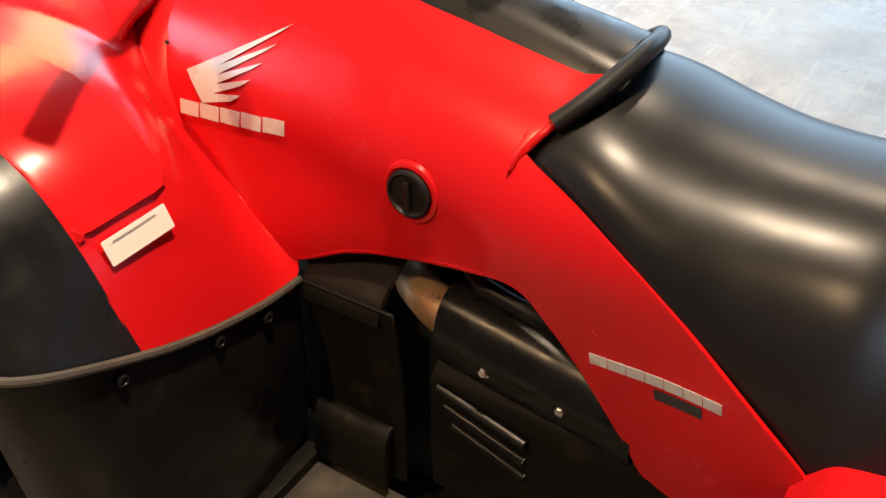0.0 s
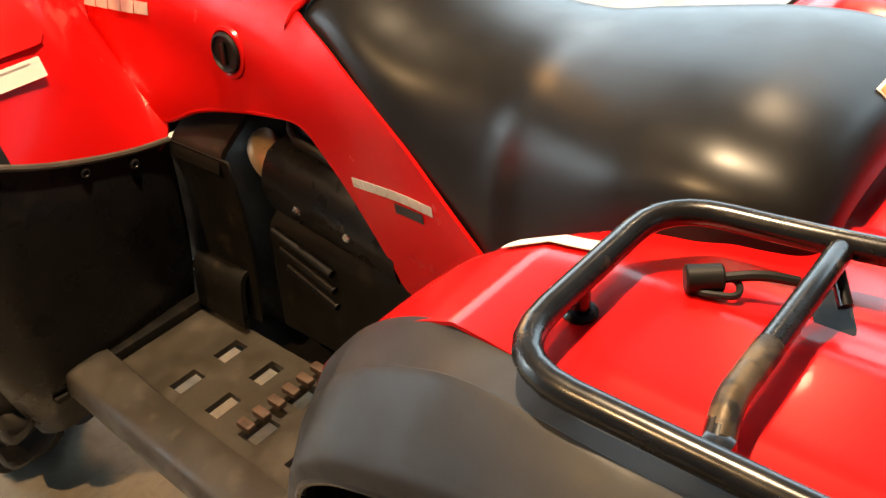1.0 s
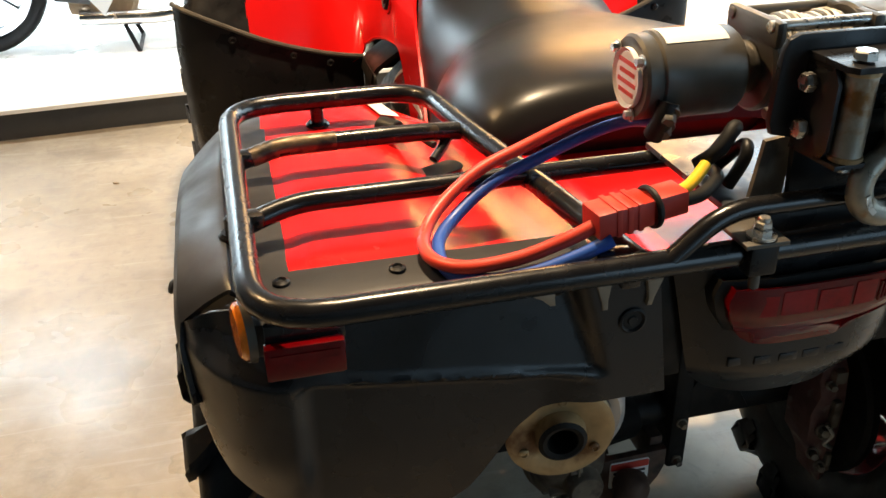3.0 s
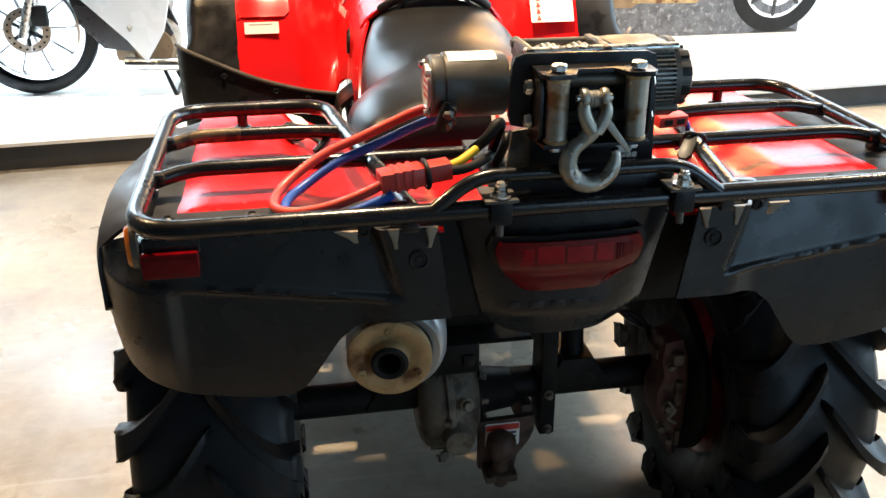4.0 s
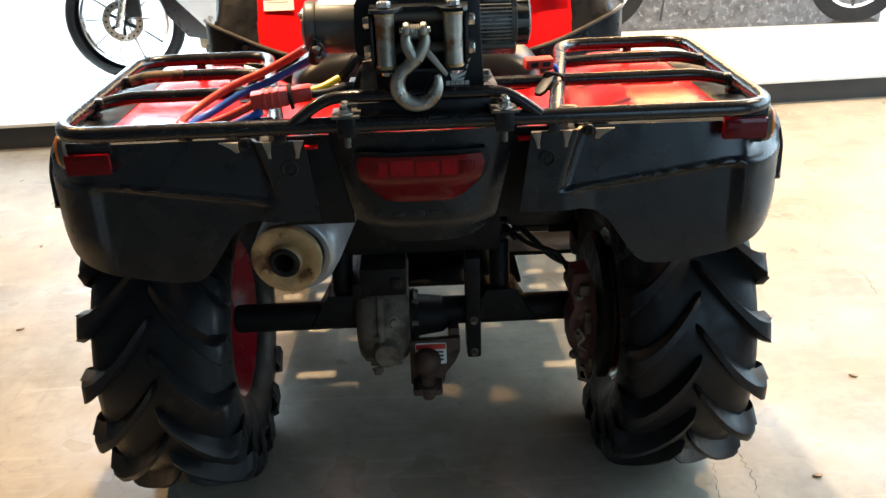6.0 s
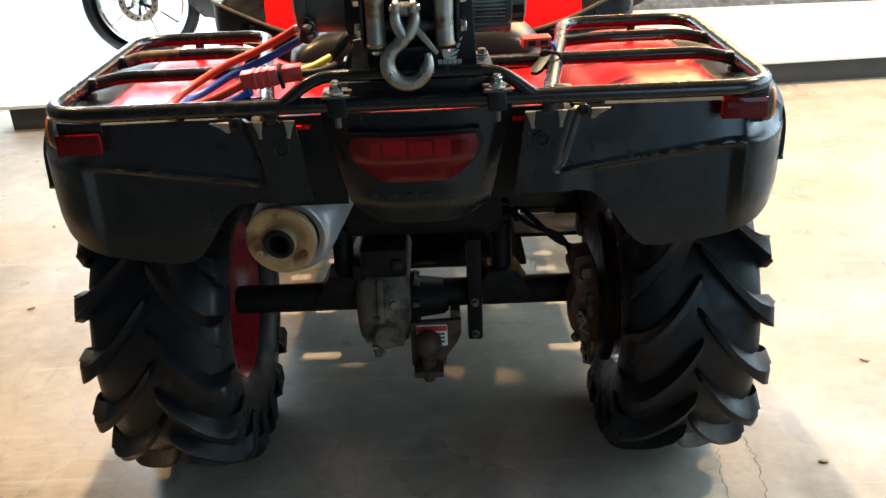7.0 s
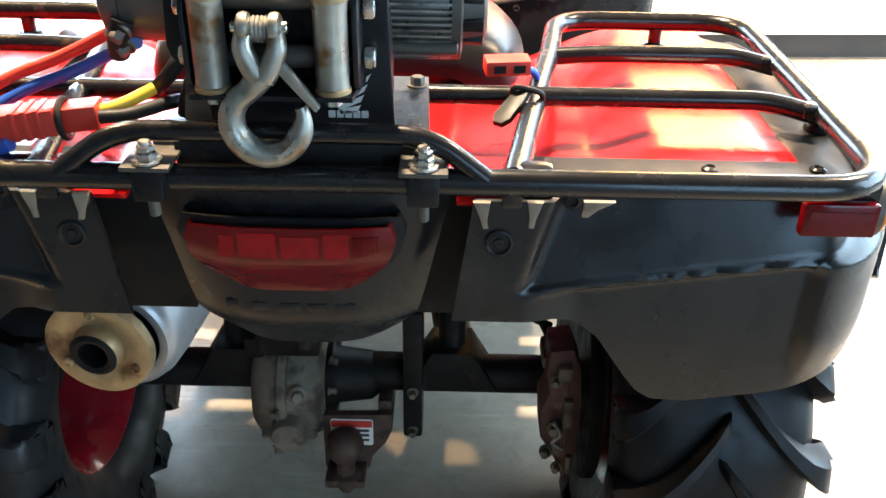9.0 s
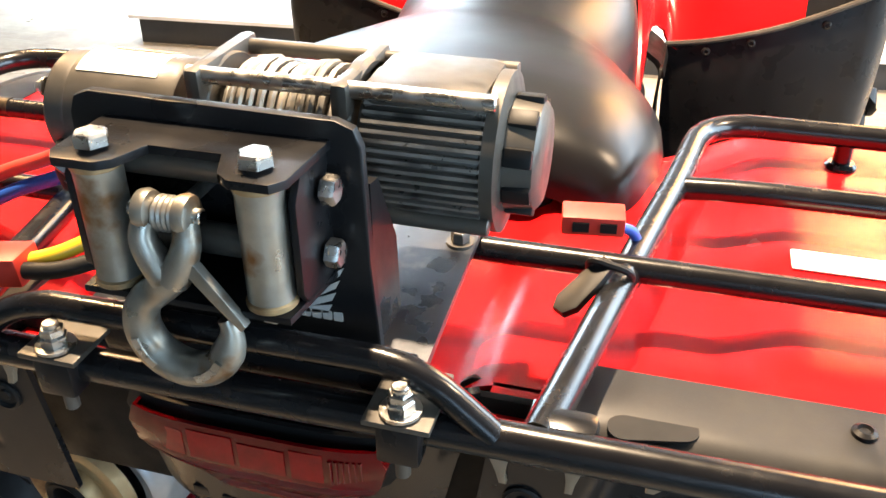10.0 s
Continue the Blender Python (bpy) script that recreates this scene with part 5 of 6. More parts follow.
part("deck_latch", tube([(-0.272, -0.125, 0.872), (-0.285, -0.138, 0.856), (-0.300, -0.15, 0.845)], 0.006, 0.02, 10), PAINT, atv)
# cowl between the front wings
bm = bmesh.new()
loft(bm, [[(-0.22, y, z - 0.10), (-0.19, y, z - 0.02), (-0.10, y, z + 0.012), (0, y, z + 0.018), (0.10, y, z + 0.012), (0.19, y, z - 0.02), (0.22, y, z - 0.10)] for y, z in ((1.205, 0.958), (1.25, 0.965), (1.35, 0.97), (1.55, 0.93))], 4, 3)
part("front_cowl", bm, RED, atv, "glossy red front cowl", thick=0.006)
part("steering_shroud", box((-0.16, 1.14, 0.55), (0.16, 1.5, 0.93), bevel=0.03), BLACK, atv)

# ---- winch on the rack ----
winch = thing("electric_winch", "weathered black electric winch bolted on the rear rack", "winch")
WY, WZ = -0.333, 0.982
# base plate with two saddle clamps
bm = slab([(-0.105, -0.44), (0.128, -0.44), (0.122, -0.27), (-0.105, -0.27)], 0.006, Matrix.Translation((0, 0, 0.884)), bevel=0.001)
part("base_plate", bm, material("oily_steel_plate", (0.06, 0.065, 0.075), 0.35, 0.7, var=0.3, scale=14, bump=0.06, worn=(0.16, 0.15, 0.14), worn_at=0.6), winch, "oily grey steel base plate")
plate = [(-0.052, 0.886), (0.100, 0.886), (0.096, 0.955), (0.094, 1.024), (0.090, 1.034), (0.080, 1.038), (-0.066, 1.040), (-0.076, 1.036), (-0.080, 1.026), (-0.083, 0.968), (-0.079, 0.957), (-0.056, 0.952)]
bm = slab(plate, 0.006, frame_at((0, -0.432, 0), (1, 0, 0), (0, 0, 1)), bevel=0.0015)
bm2 = slab([(-0.43, 0.886), (-0.385, 0.886), (-0.39, 0.945), (-0.418, 0.998), (-0.43, 1.000)], 0.005, frame_at((0.090, 0, 0), (0, 1, 0), (0, 0, 1)), bm=bm)
part("upright_plate", bm2, BLACK, winch, "black folded steel bracket")
# lighter cast material here stands for the light falling on the gusset
part("side_gusset", slab([(-0.082, 0.888), (-0.050, 0.888), (-0.046, 0.950), (-0.074, 0.946)], 0.005, frame_at((0, -0.420, 0), (1, 0, 0), (0, 0, 1)), bevel=0.001), CAST, winch, "grey gusset plate, lightened as if lit")
bm = box((-0.085, -0.450, 0.868), (0.122, -0.433, 0.893), bevel=0.003)
part("front_skirt", bm, BLACK, winch)
for k in range(4):
    part("print_feather", slab([(0.0, 0.0), (0.030 - 0.004 * k, 0.022 - 0.006 * k), (0.027 - 0.004 * k, 0.016 - 0.006 * k), (0.001, -0.004)], 0.0006, frame_at((0.050 + 0.001 * k, -0.4385, 0.927 - 0.003 * k), (1, 0, 0), (0, 0, 1))), SILVER, winch)
for k in range(5):
    part("print_bar", slab(rounded(0.0058, 0.0062, 0.0008), 0.0006, frame_at((0.047 + 0.0068 * k, -0.4385, 0.914), (1, 0, 0), (0, 0, 1))), SILVER, winch)
for x in (-0.099, 0.124):
    part("clamp_plate", box((x - 0.020, -0.488, 0.880), (x + 0.020, -0.436, 0.884), bevel=0.001), GUN, winch, "dark steel clamp plate")
    part("clamp_block", box((x - 0.013, -0.486, 0.852), (x + 0.013, -0.469, 0.881), bevel=0.003), BLACK, winch)
    bm = rod((x, -0.476, 0.858), (x, -0.476, 0.903), 0.005, 12)
    hexbolt((x, -0.476, 0.885), (0, 0, 1), 0.0085, 0.007, bm)
    hexbolt((x, -0.476, 0.893), (0, 0, 1), 0.0075, 0.005, bm, washer=False)
    part("bolt_tail", rod((x, -0.476, 0.836), (x, -0.476, 0.860), 0.0048, 12), GUN, winch)
    part("clamp_bolt", bm, STEEL, winch, "zinc clamp bolt and nuts with a rusty tip")
part("plate_bolt", hexbolt((0.112, -0.30, 0.890), (0, 0, 1), 0.007, 0.008), GUN, winch)
# motor
mx = along((-0.160, WY, WZ), (1, WY, WZ))
bm = bmesh.new()
lathe(bm, [(0, 0), (0.036, 0), (0.0385, 0.003), (0.0385, 0.014), (0.0375, 0.016), (0.040, 0.018), (0.040, 0.092), (0.037, 0.096), (0, 0.096)], mx, 36)
motor = part("motor", bm, GUN, winch, "dark grey cylindrical motor")
part("motor_badge", rod((-0.1605, WY, WZ), (-0.1625, WY, WZ), 0.027, 28), LABEL, motor, "round white and red printed badge")
for k in range(4):
    part("badge_bar", box((-0.1632, WY - 0.018 + 0.003 * (k % 2), WZ + 0.012 - 0.009 * k), (-0.1624, WY + 0.018 - 0.003 * (k % 2), WZ + 0.016 - 0.009 * k)), REDINK, motor)
for a in (40, 140, 250):
    ca, sa = math.cos(radians(a)), math.sin(radians(a))
    part("motor_screw", hexbolt((-0.161, WY + 0.033 * ca, WZ + 0.033 * sa), (-1, 0, 0), 0.0045, 0.005), STEEL, motor)
bm = bmesh.new()
rows = []
for j in range(9):
    a = radians(58 + 62 * j / 8)
    rows.append([Vector((x, WY - 0.0406 * math.cos(a), WZ + 0.0406 * math.sin(a))) for x in (-0.138, -0.12, -0.10, -0.078)])
skin(bm, rows)
lab = part("motor_label", bm, LABEL, motor, "white and orange printed label", thick=0.0006)
bm = bmesh.new()
skin(bm, [[Vector((x, WY - 0.0415 * math.cos(a), WZ + 0.0415 * math.sin(a))) for x in (-0.128, -0.10, -0.08)] for a in [radians(100 + 4 * j) for j in range(4)]])
part("label_band", bm, ORANGEINK, motor)
# terminal studs
for dy, dz in ((-0.042, -0.020), (-0.036, -0.034)):
    part("terminal", hexbolt((-0.140, WY + dy, WZ + dz), (-0.3, -0.6, -0.4), 0.0065, 0.010), GUN, motor)
part("terminal_boot", tube([(-0.140, WY - 0.040, WZ - 0.012), (-0.145, WY - 0.042, WZ - 0.028), (-0.149, WY - 0.034, WZ - 0.044)], 0.0095, 0.01, 12), TAPE, motor, "black taped terminal boot")
# drum with rope between two flanges
for x0, x1, r in ((-0.044, -0.034, 0.045), (0.050, 0.062, 0.048)):
    part("drum_flange", rod((x0, WY, WZ + 0.004), (x1, WY, WZ + 0.004), r, 36, 0.003), GUN, winch)
part("drum", rod((-0.052, WY, WZ), (0.052, WY, WZ), 0.024, 24), GUN, winch)
bm = bmesh.new()
turns = 13
path = [(-0.030 + 0.077 * a / (math.tau * turns), WY + 0.032 * math.cos(a), WZ + 0.003 + 0.032 * math.sin(a)) for a in [math.tau * turns * k / (turns * 20) for k in range(turns * 20 + 1)]]
sweep(bm, path, 0.0028, 6)
part("rope_coil", bm, ROPE, winch, "grey wound steel rope")
bm = bmesh.new()
path = [(0.042 - 0.068 * a / (math.tau * 10), WY + (0.0375 + 0.0015 * math.sin(a * 0.13)) * math.cos(a), WZ + 0.004 + (0.039 + 0.0025 * math.sin(a * 0.17)) * math.sin(a)) for a in [math.tau * 10 * k / 220 for k in range(221)]]
sweep(bm, path, 0.0027, 6)
part("rope_coil", bm, ROPE, winch, "grey wound steel rope")
for dy, dz in ((-0.032, 0.044), (0.032, 0.042), (-0.045, -0.03)):
    part("tie_rod", rod((-0.048, WY + dy, WZ + dz), (0.15, WY + dy, WZ + dz), 0.0055, 14), STEEL if dy == -0.032 else GUN, winch)
part("flange_arm", box((-0.046, WY - 0.042, WZ + 0.026), (-0.035, WY + 0.042, WZ + 0.050), bevel=0.005), GUN, winch)
part("flange_arm", box((0.050, WY - 0.042, WZ + 0.026), (0.062, WY + 0.042, WZ + 0.050), bevel=0.005), GUN, winch)
# finned gear case
bm = bmesh.new()
lathe(bm, [(0, 0), (0.046, 0), (0.047, 0.004), (0.047, 0.078), (0.043, 0.084), (0, 0.084)], along((0.066, WY, WZ), (1, WY, WZ)), 40)
gear = part("gear_case", bm, GUN, winch, "dark grey gear case")
box_top = box((0.066, WY - 0.036, WZ + 0.028), (0.144, WY + 0.036, WZ + 0.0495), bevel=0.010)
part("gear_cover", box_top, GUN, gear)
FIN = material("worn_grey_fin_paint", (0.26, 0.25, 0.23), 0.38, 0.6, var=0.3, scale=40, bump=0.05, worn=(0.07, 0.065, 0.06), worn_at=0.60)
for k in range(18):
    a = radians(-58 + 6.2 * k)
    m = Matrix.Translation((0, WY, WZ)) @ Matrix.Rotation(-a, 4, "X")
    part("cooling_fin", box((0.070, -0.0525, -0.0011), (0.144, -0.044, 0.0011), m=m), FIN, gear)
bm = bmesh.new()
lathe(bm, [(0.047, 0), (0.051, 0.002), (0.051, 0.010), (0.040, 0.012), (0.036, 0.012), (0.034, 0.03), (0.030, 0.033), (0, 0.033)], along((0.142, WY, WZ), (1, WY, WZ)), 40)
knob = part("clutch_knob", bm, GUN, winch, "black clutch knob")
for k in range(9):
    m = Matrix.Translation((0.154, WY, WZ)) @ Matrix.Rotation(math.tau * k / 9, 4, "X")
    part("knob_rib", box((0, 0.028, -0.006), (0.018, 0.038, 0.006), m=m, bevel=0.002), TAPE, knob)
# fairlead
FY = -0.478
lobes = [(-0.058, 0.040), (-0.058, -0.008), (-0.052, -0.016), (-0.028, -0.016), (-0.020, -0.010), (-0.012, 0.010), (0.030, 0.010), (0.038, -0.010), (0.046, -0.016), (0.068, -0.016), (0.074, -0.008), (0.077, 0.042), (0.060, 0.046), (-0.045, 0.046)]
part("fairlead_top", slab(lobes, 0.005, Matrix.Translation((0, FY, 1.0220)), bevel=0.001), BLACK, winch, "black steel fairlead frame")
part("fairlead_bottom", slab([(-0.054, -0.012), (0.070, -0.012), (0.077, 0.045), (-0.058, 0.045)], 0.004, Matrix.Translation((0, FY, 0.9430)), bevel=0.001), BLACK, winch)
for x, way in ((-0.0555, -1), (0.0725, 1)):
    bm = slab([(FY + 0.004, 0.9480), (FY + 0.045, 0.9430), (FY + 0.045, 1.0215), (FY + 0.006, 1.0215), (FY - 0.002, 1.0100), (FY - 0.002, 0.9560)], 0.004, frame_at((x - 0.002, 0, 0), (0, 1, 0), (0, 0, 1)), bevel=0.001)
    part("fairlead_side", bm, BLACK, winch)
    for z in (0.9660, 1.0050):
        part("fairlead_bolt", hexbolt((x + 0.0022 * way, FY + 0.027, z), (way, 0, 0), 0.0085, 0.008, washer=False), STEEL, winch)
for x in (-0.0375, 0.0545):
    bm = bmesh.new()
    lathe(bm, [(0, 0), (0.0124, 0), (0.0132, 0.001), (0.0130, 0.004), (0.0130, 0.066), (0.0134, 0.068), (0.0134, 0.073), (0, 0.073)], Matrix.Translation((x, FY, 0.9480)), 28)
    part("upright_roller", bm, ZINC, winch, "rust-streaked zinc roller")
    for zr in (0.9470, 1.0170):
        part("roller_ring", rod((x, FY, zr), (x, FY, zr + 0.005), 0.0141, 24, 0.001), RUSTCAP, winch)
    part("roller_bolt", hexbolt((x, FY, 1.0270), (0, 0, 1), 0.0095, 0.007, washer=False), STEEL, winch)
    part("roller_nut", hexbolt((x, FY, 0.9430), (0, 0, -1), 0.007, 0.005, washer=False), STEEL, winch)
for z in (0.9680, 1.0130):
    part("cross_roller", rod((-0.053, FY + 0.022, z), (0.070, FY + 0.022, z), 0.0092, 18, 0.001), GUN, winch, "dull grey cross roller")
# clevis and hook
hx = 0.003
HOOK = Vector((0.003, FY - 0.009, 0.9250))
for dx in (-0.0115, 0.0115):
    bm = bmesh.new()
    lathe(bm, [(0, -0.0052), (0.007, -0.0052), (0.0105, -0.0035), (0.0115, 0), (0.0105, 0.0035), (0.007, 0.0052), (0, 0.0052)], Matrix.Translation((hx + dx, FY - 0.006, 0.9980)) @ Matrix.Rotation(radians(90), 4, "Y"), 20)
    part("clevis_eye", bm, ZINC, winch, "rounded zinc clevis eye")
    arm = spline([(hx + dx, FY - 0.008, 0.9940), (hx + dx * 1.1, FY - 0.012, 0.9840), (hx + dx * 0.7, FY - 0.013, 0.9720), (hx + dx * 0.15, FY - 0.013, 0.9620)], 5)
    part("clevis_arm", sweep(bmesh.new(), arm, 0.006, 12, radii=[0.0070 + 0.0026 * k / (len(arm) - 1) for k in range(len(arm))]), ZINC, winch)
part("clevis_pin", rod((hx - 0.021, FY - 0.006, 0.9980), (hx + 0.021, FY - 0.006, 0.9980), 0.0045), STEEL, winch)
for k in range(4):
    turn = [(hx - 0.0045 + 0.003 * k, FY - 0.004 + 0.0085 * math.cos(a), 0.9960 + 0.0085 * math.sin(a)) for a in [math.tau * j / 14 for j in range(14)]]
    part("wire_loop", sweep(bmesh.new(), turn, 0.0017, 6, True), ROPE, winch)
part("wire_eye", tube([(hx, WY, 0.9940), (hx, FY + 0.02, 0.9940), (hx, FY + 0.004, 0.9940)], 0.004, 0.01, 10), ROPE, winch)
ring, radii = [HOOK + Vector((0.003, 0, 0.046)), HOOK + Vector((-0.003, 0, 0.035))], [0.0110, 0.0108]
for k in range(31):
    f = k / 30
    a = radians(118 + 268 * f)
    rad = 0.0270 + 0.003 * step(0.8, 1.0, f)
    ring.append(HOOK + Vector((rad * math.cos(a), 0, rad * math.sin(a))))
    radii.append(0.0090 + 0.0019 * math.sin(math.pi * min(1, f / 0.86)) if f < 0.80 else 0.0098 - 0.0048 * step(0.80, 1.0, f))
part("tow_hook", sweep(bmesh.new(), spline(ring, 2), 0.009, 18, radii=[r for q in zip(radii, radii[1:]) for r in (q[0], (q[0] + q[1]) / 2)] + [radii[-1]]), ZINC, winch, "forged grey steel tow hook")
for k in range(6):
    a = radians((196, 210, 224, 296, 312, 328)[k])
    part("stamp_bar", box((-0.0035, -0.001, -0.0022), (0.0035, 0.001, 0.0022), m=Matrix.Translation((HOOK.x + 0.0262 * math.cos(a), HOOK.y - 0.0104, HOOK.z + 0.0262 * math.sin(a))) @ Matrix.Rotation(-(a - radians(270)), 4, "Y")), STEEL, winch)
part("safety_latch", slab([(-0.0045, 0.003), (0.0045, 0.003), (0.0038, -0.026), (0.0026, -0.043), (-0.0022, -0.044), (-0.0036, -0.026)], 0.006, frame_at((0.017, HOOK.y - 0.002, 0.9720), (0.78, 0, 0.62), (-0.62, 0, 0.78)), bevel=0.001), ZINC, winch, "bent steel safety latch")

# ---- cables ----
cables = thing("winch_cable_loom", "red and blue winch power cables looped over the deck", "cable")
RED_A = [(-0.149, -0.352, 0.958), (-0.162, -0.320, 0.950), (-0.19, -0.295, 0.932), (-0.24, -0.285, 0.907), (-0.288, -0.290, 0.889), (-0.330, -0.312, 0.869), (-0.355, -0.346, 0.856), (-0.357, -0.383, 0.853), (-0.335, -0.413, 0.857), (-0.295, -0.428, 0.867), (-0.258, -0.436, 0.882), (-0.232, -0.440, 0.895)]
part("red_cable", sweep(bmesh.new(), spline(RED_A, 8), 0.0062, 12), WIRE_RED, cables, "red power cable")
BLUE_A = [(x + 0.012, y - 0.004 - 0.008 * (k > 6), z - 0.013 + 0.005 * (k > 5)) for k, (x, y, z) in enumerate(RED_A)]
part("blue_cable", sweep(bmesh.new(), spline(BLUE_A, 8), 0.0062, 12), WIRE_BLUE, cables, "blue power cable")
m = frame_at((-0.191, -0.433, 0.901), (1, 0.12, 0.09), (0, 1, 0))
cn = part("cable_connector", box((-0.044, -0.015, -0.010), (0.008, 0.015, 0.013), m=m, bevel=0.002), CONN, cables, "red battery connector block")
part("connector_half", box((0.008, -0.013, -0.009), (0.042, 0.014, 0.012), m=m, bevel=0.002), CONN, cn)
for k in range(3):
    part("connector_rib", box((-0.028 + 0.010 * k, -0.0162, -0.011), (-0.023 + 0.010 * k, 0.0162, 0.0142), m=m, bevel=0.001), CONN, cn)
ringp = [m @ Vector((0.012, 0.018 * math.cos(a), 0.016 * math.sin(a))) for a in [math.tau * k / 20 for k in range(20)]]
part("rubber_band", sweep(bmesh.new(), ringp, 0.003, 8, True), TAPE, cn)
part("yellow_lead", sweep(bmesh.new(), spline([m @ Vector((0.038, 0.004, 0.002)), (-0.134, -0.415, 0.910), (-0.112, -0.398, 0.918)], 6), 0.0055, 10), WIRE_YELLOW, cables, "yellow taped lead")
part("taped_loom", sweep(bmesh.new(), spline([(-0.114, -0.386, 0.913), (-0.098, -0.395, 0.93), (-0.085, -0.39, 0.945), (-0.078, -0.38, 0.940), (-0.08, -0.35, 0.90)], 6), 0.007, 10), TAPE, cables, "black taped cable loom")
part("taped_loom", sweep(bmesh.new(), spline([m @ Vector((0.038, -0.005, 0.0)), (-0.128, -0.425, 0.904), (-0.10, -0.40, 0.906), (-0.085, -0.36, 0.897)], 6), 0.006, 10), TAPE, cables)
part("taped_loom", sweep(bmesh.new(), spline([(-0.088, -0.40, 0.896), (-0.078, -0.405, 0.925), (-0.072, -0.39, 0.93), (-0.07, -0.35, 0.893)], 6), 0.006, 10), TAPE, cables)

# second socket clipped to the rack on the other side
sock = thing("battery_socket", "red battery socket with black flap strapped to the rack", "socket")
m = frame_at((0.202, -0.254, 0.898), (1, 0.15, 0.0), (0, 1, 0.1))
part("socket_body", box((-0.024, -0.010, -0.008), (0.022, 0.012, 0.008), m=m, bevel=0.002), CONN, sock, "red plastic socket")
for dx in (-0.010, 0.010):
    part("socket_hole", box((dx - 0.006, -0.0112, -0.004), (dx + 0.006, -0.0095, 0.004), m=m), TAPE, sock)
flap_edge = [(0, -0.006), (0.018, -0.009), (0.044, -0.010), (0.053, -0.005), (0.053, 0.005), (0.044, 0.010), (0.018, 0.009), (0, 0.006)]
part("socket_flap", slab(flap_edge, 0.006, frame_at((0.220, -0.292, 0.886), (-0.034, -0.042, -0.028), (0.9, -0.7, 0)), bevel=0.002), TAPE, sock, "black rubber flap")
part("socket_strap", tube([(0.205, -0.30, 0.893), (0.235, -0.30, 0.886), (0.235, -0.285, 0.862), (0.205, -0.285, 0.862)], 0.003, 0.008, 8, True), TAPE, sock)
part("socket_lead", tube([(0.212, -0.256, 0.893), (0.228, -0.25, 0.893), (0.236, -0.24, 0.875), (0.235, -0.21, 0.84)], 0.004, 0.03, 10), WIRE_BLUE, sock)

# ---- motorcycle on the platform ----
bike = thing("scooter", "white and black step-through motorcycle on the display platform", "motorcycle", (-1.59, 3.30, 0.125))
BR = 0.325


def bike_wheel(x, parent):
    hub = bmesh.new()
    m = Matrix.Translation((x, 0, BR)) @ Matrix.Rotation(radians(90), 4, "X")
    lathe(hub, [(0, -0.05), (0.03, -0.05), (0.034, -0.03), (0.028, 0), (0.034, 0.03), (0.03, 0.05), (0, 0.05)], m, 20)
    w = part("wheel_hub", hub, GUN, parent)
    bm = bmesh.new()
    lathe(bm, [(BR + 0.0 - 0.045 * (1 - math.cos(a)) , 0.042 * math.sin(a)) for a in [radians(-110 + 22 * k) for k in range(11)]], m, 48)
    part("tyre", bm, RUBBER, w, "narrow black road tyre")
    bm = bmesh.new()
    lathe(bm, [(0.228, -0.03), (0.24, -0.028), (0.24, 0.028), (0.228, 0.03), (0.215, 0.012), (0.215, -0.012), (0.228, -0.03)], m, 48)
    part("rim", bm, CHROME, w, "silver cast rim")
    for k in range(10):
        a = math.tau * k / 10
        d = Vector((math.cos(a), 0, math.sin(a)))
        c0 = Vector((x, 0, BR))
        part("spoke", rod(c0 + d * 0.03, c0 + d * 0.22, 0.008, 8), CHROME, w)
    bm = bmesh.new()
    n = 18
    lathe(bm, [(0.07, -0.002), (0.11, -0.002), (0.11, 0.002), (0.07, 0.002), (0.07, -0.002)], Matrix.Translation((x, -0.055, BR)) @ Matrix.Rotation(radians(90), 4, "X"), 36)
    d = part("brake_disc", bm, CHROME, w, "drilled steel brake disc")
    for k in range(n):
        a = math.tau * k / n
        part("disc_hole", rod((x + 0.092 * math.cos(a), -0.0575, BR + 0.092 * math.sin(a)), (x + 0.092 * math.cos(a), -0.059, BR + 0.092 * math.sin(a)), 0.006, 8), TAPE, w)
    for k in range(6):
        a = math.tau * (k + 0.5) / 6
        part("disc_arm", rod((x, -0.055, BR), (x + 0.075 * math.cos(a), -0.055, BR + 0.075 * math.sin(a)), 0.009, 8), TAPE, w)
    return w


bike_wheel(0.0, bike)
bike_wheel(1.23, bike)
for dy in (-0.075, 0.075):
    part("fork_leg", tube([(-0.02, dy, BR - 0.03), (0.03, dy, BR + 0.12), (0.16, dy, 0.78)], 0.022, 0.03, 14), STEEL, bike)
part("brake_caliper", box((0.03, -0.085, BR + 0.02), (0.11, -0.04, BR + 0.12), bevel=0.012), TAPE, bike)
bm = bmesh.new()
loft(bm, [[(-0.02 + 0.36 * math.cos(radians(a)), dy, BR + 0.36 * math.sin(radians(a)) - 0.02 * abs(dy) / 0.05) for dy in (-0.06, -0.03, 0, 0.03, 0.06)] for a in (20, 45, 70, 95, 120)], 4, 3)
part("front_mudguard", bm, BIKEDARK, bike, "dark blue-black mudguard", thick=0.004)
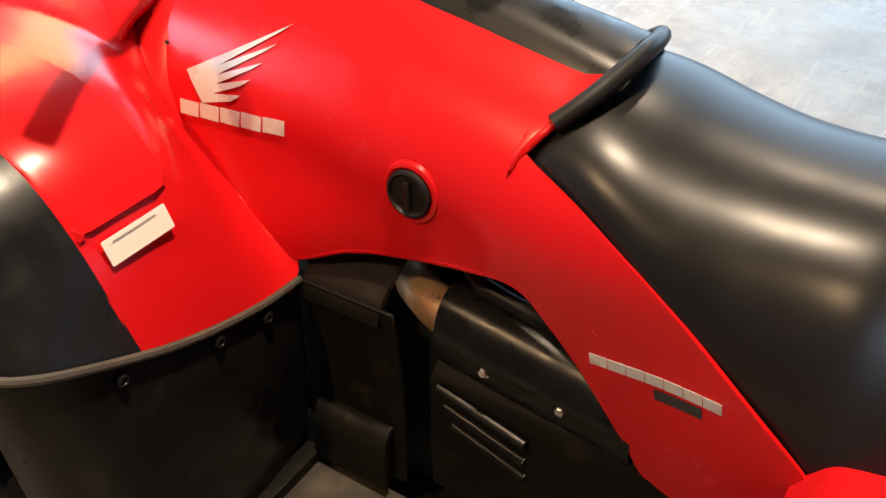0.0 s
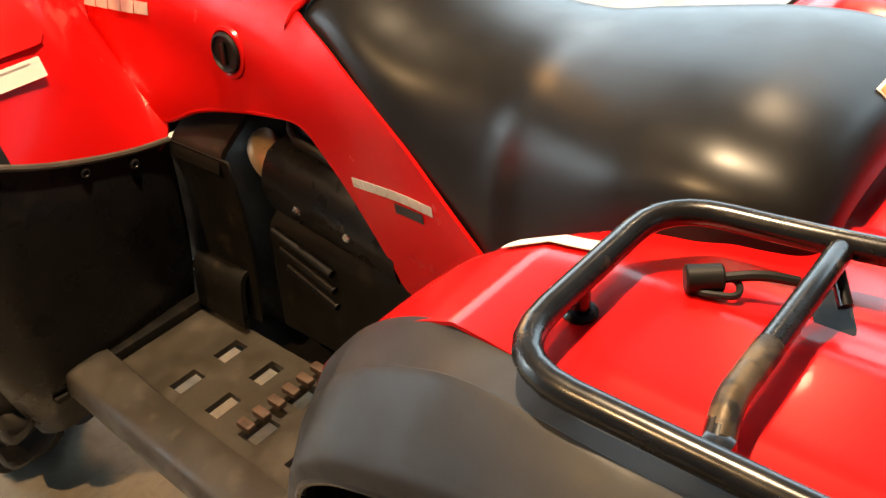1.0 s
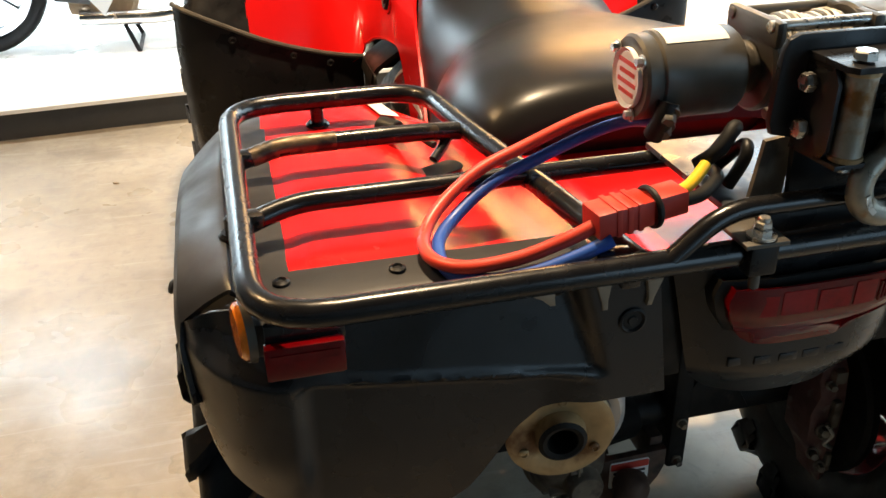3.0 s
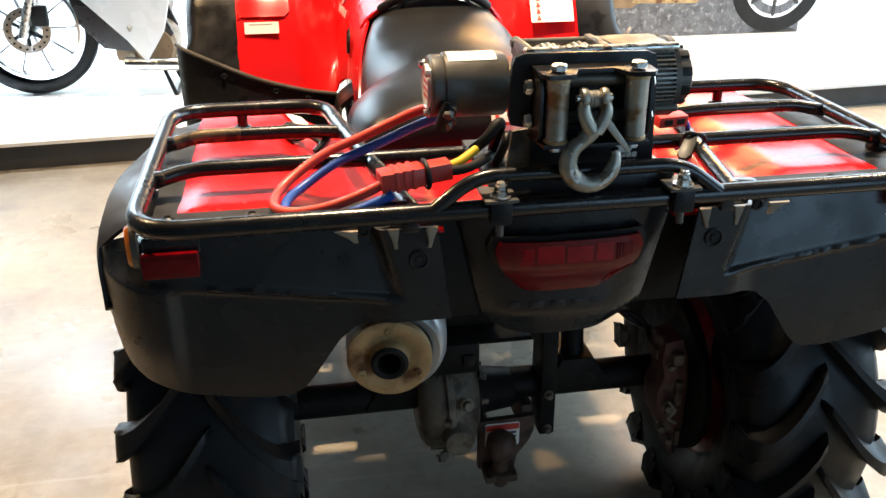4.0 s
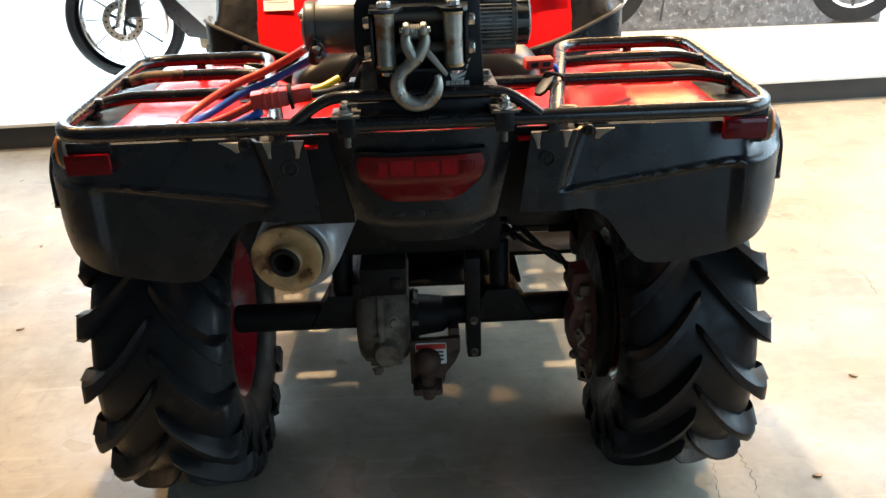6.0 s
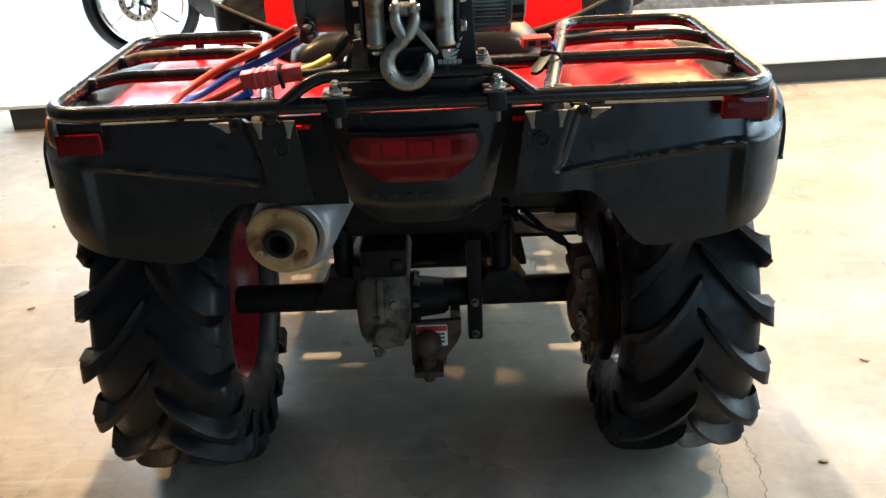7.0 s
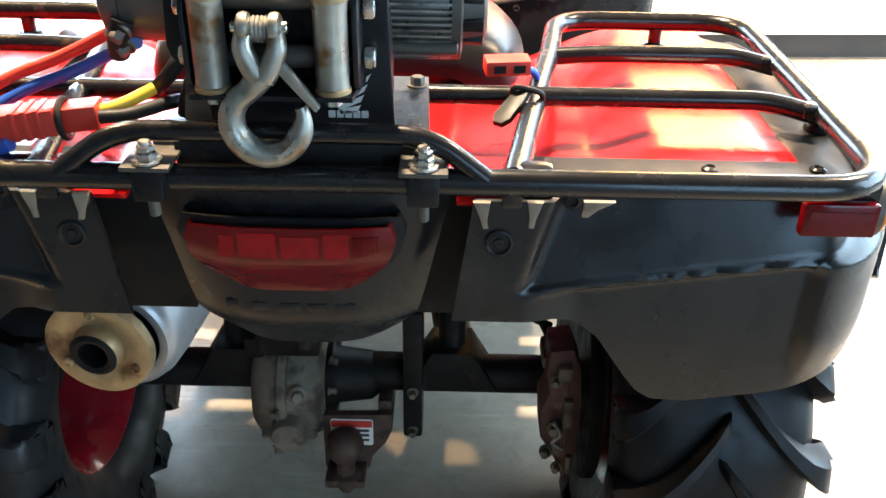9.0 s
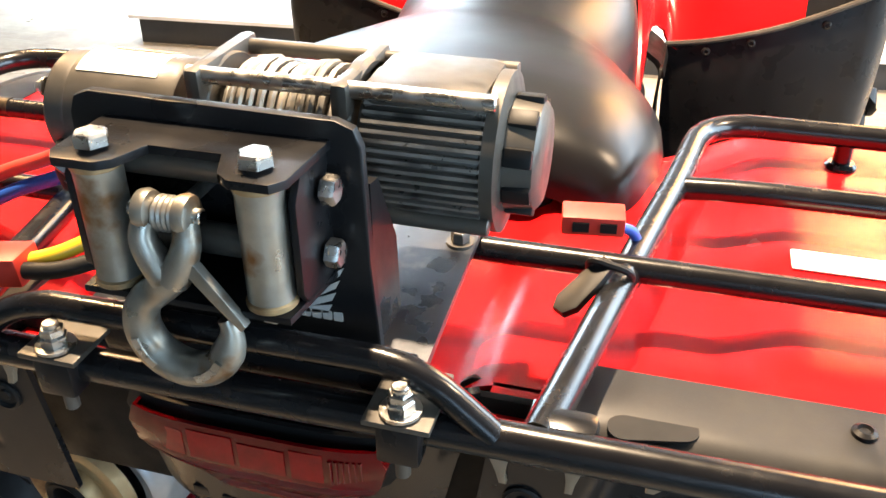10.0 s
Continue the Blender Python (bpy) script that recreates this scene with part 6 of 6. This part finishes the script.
for dy in (-1, 1):
    bm = slab([(0.16, 0.62), (0.48, 0.28), (0.56, 0.17), (0.66, 0.32), (0.74, 0.62), (0.60, 0.95), (0.20, 0.95)], 0.02, frame_at((0, dy * 0.16 + (0.01 if dy < 0 else 0.01), 0), (1, 0, 0), (0, 0, 1)), bevel=0.008)
    part("leg_shield", bm, BIKEWHITE, bike, "glossy white leg shield")
    bm = slab([(0.20, 0.62), (0.26, 0.36), (0.36, 0.24), (0.60, 0.20), (0.70, 0.30), (0.60, 0.55)], 0.03, frame_at((0, dy * 0.12 + 0.015, 0), (1, 0, 0), (0, 0, 1)), bevel=0.01)
    part("inner_fairing", bm, BIKEDARK, bike)
    part("shield_bolt", hexbolt((0.50, dy * 0.172, 0.34), (0, dy, 0), 0.010, 0.006), STEEL, bike)
bm = bmesh.new()
lathe(bm, [(0, -0.14), (0.09, -0.14), (0.11, -0.12), (0.115, 0), (0.11, 0.12), (0.09, 0.14), (0, 0.14)], Matrix.Translation((0.60, 0, 0.24)) @ Matrix.Rotation(radians(90), 4, "X"), 28)
box((0.40, -0.09, 0.16), (0.70, 0.09, 0.32), bm, bevel=0.03)
part("engine", bm, BROWN, bike, "bronze-coloured engine case")
part("exhaust", tube([(0.45, -0.12, 0.16), (0.80, -0.14, 0.15), (1.35, -0.16, 0.26)], 0.035, 0.05, 14), CHROME, bike)
bm = bmesh.new()
loft(bm, [[(x, -w, z), (x, -w * 0.8, z + h), (x, w * 0.8, z + h), (x, w, z)] for x, w, z, h in ((0.62, 0.10, 0.50, 0.10), (0.85, 0.13, 0.58, 0.14), (1.15, 0.12, 0.62, 0.14), (1.45, 0.06, 0.70, 0.08))], 4, 3, True, True)
part("tail_body", bm, BIKEWHITE, bike)
part("centre_stand", tube([(0.62, -0.12, 0.16), (0.68, -0.16, 0.0), (0.68, 0.16, 0.0), (0.62, 0.12, 0.16)], 0.010, 0.02, 10), TAPE, bike)

# ---- wall picture of a motorcycle on asphalt ----
pic = thing("wall_poster", "large wall poster of a motorcycle on grey asphalt", "poster", (0, 4.142, 0.125))
part("print", box((0.9, -0.004, 0.0), (3.05, 0.004, 1.6), bevel=0.001), ASPHALT, pic, "grey asphalt print")


def flat_ring(cx, cz, r0, r1, y, mat, name):
    bm = bmesh.new()
    lathe(bm, [(r0, 0), (r1, 0), (r1, 0.001), (r0, 0.001), (r0, 0)], Matrix.Translation((cx, y, cz)) @ Matrix.Rotation(radians(90), 4, "X"), 48)
    return part(name, bm, mat, pic)


for cx in (1.18, 2.86):
    cz = 0.325
    flat_ring(cx, cz, 0.225, 0.32, -0.005, RUBBER, "printed_tyre")
    flat_ring(cx, cz, 0.205, 0.226, -0.0055, CHROME, "printed_rim")
    flat_ring(cx, cz, 0.075, 0.15, -0.0055, CHROME, "printed_disc")
    flat_ring(cx, cz, 0.005, 0.05, -0.006, INK, "printed_hub")
    for k in range(7):
        a = math.tau * k / 7 + 0.2
        part("printed_spoke", slab([(0.04, -0.014), (0.215, -0.010), (0.215, 0.010), (0.04, 0.014)], 0.001, frame_at((cx, -0.0065, cz), (1, 0, 0), (0, 0, 1)) @ Matrix.Rotation(a, 4, "Z")), INK, pic)
part("printed_shadow", slab([(2.70, 0.004), (3.045, 0.004), (3.0, 0.03), (2.75, 0.028)], 0.0008, frame_at((0, -0.0045, 0), (1, 0, 0), (0, 0, 1))), INK, pic)
part("printed_engine", slab([(1.52, 0.24), (1.95, 0.22), (2.05, 0.30), (2.15, 0.60), (1.60, 0.62), (1.48, 0.40)], 0.001, frame_at((0, -0.005, 0), (1, 0, 0), (0, 0, 1))), GUN, pic)
part("printed_silencer", slab([(1.50, 0.20), (1.86, 0.19), (1.92, 0.23), (1.90, 0.30), (1.52, 0.33), (1.46, 0.27)], 0.001, frame_at((0, -0.006, 0), (1, 0, 0), (0, 0, 1))), BROWN, pic)
part("printed_pipe", slab([(1.86, 0.22), (2.30, 0.21), (2.42, 0.30), (2.42, 0.42), (2.36, 0.42), (2.36, 0.32), (2.28, 0.26), (1.88, 0.27)], 0.001, frame_at((0, -0.0065, 0), (1, 0, 0), (0, 0, 1))), RUSTCAP, pic)
part("printed_stand", slab([(1.60, 0.20), (1.615, 0.20), (1.60, 0.06), (1.585, 0.06)], 0.001, frame_at((0, -0.006, 0), (1, 0, 0), (0, 0, 1))), INK, pic)
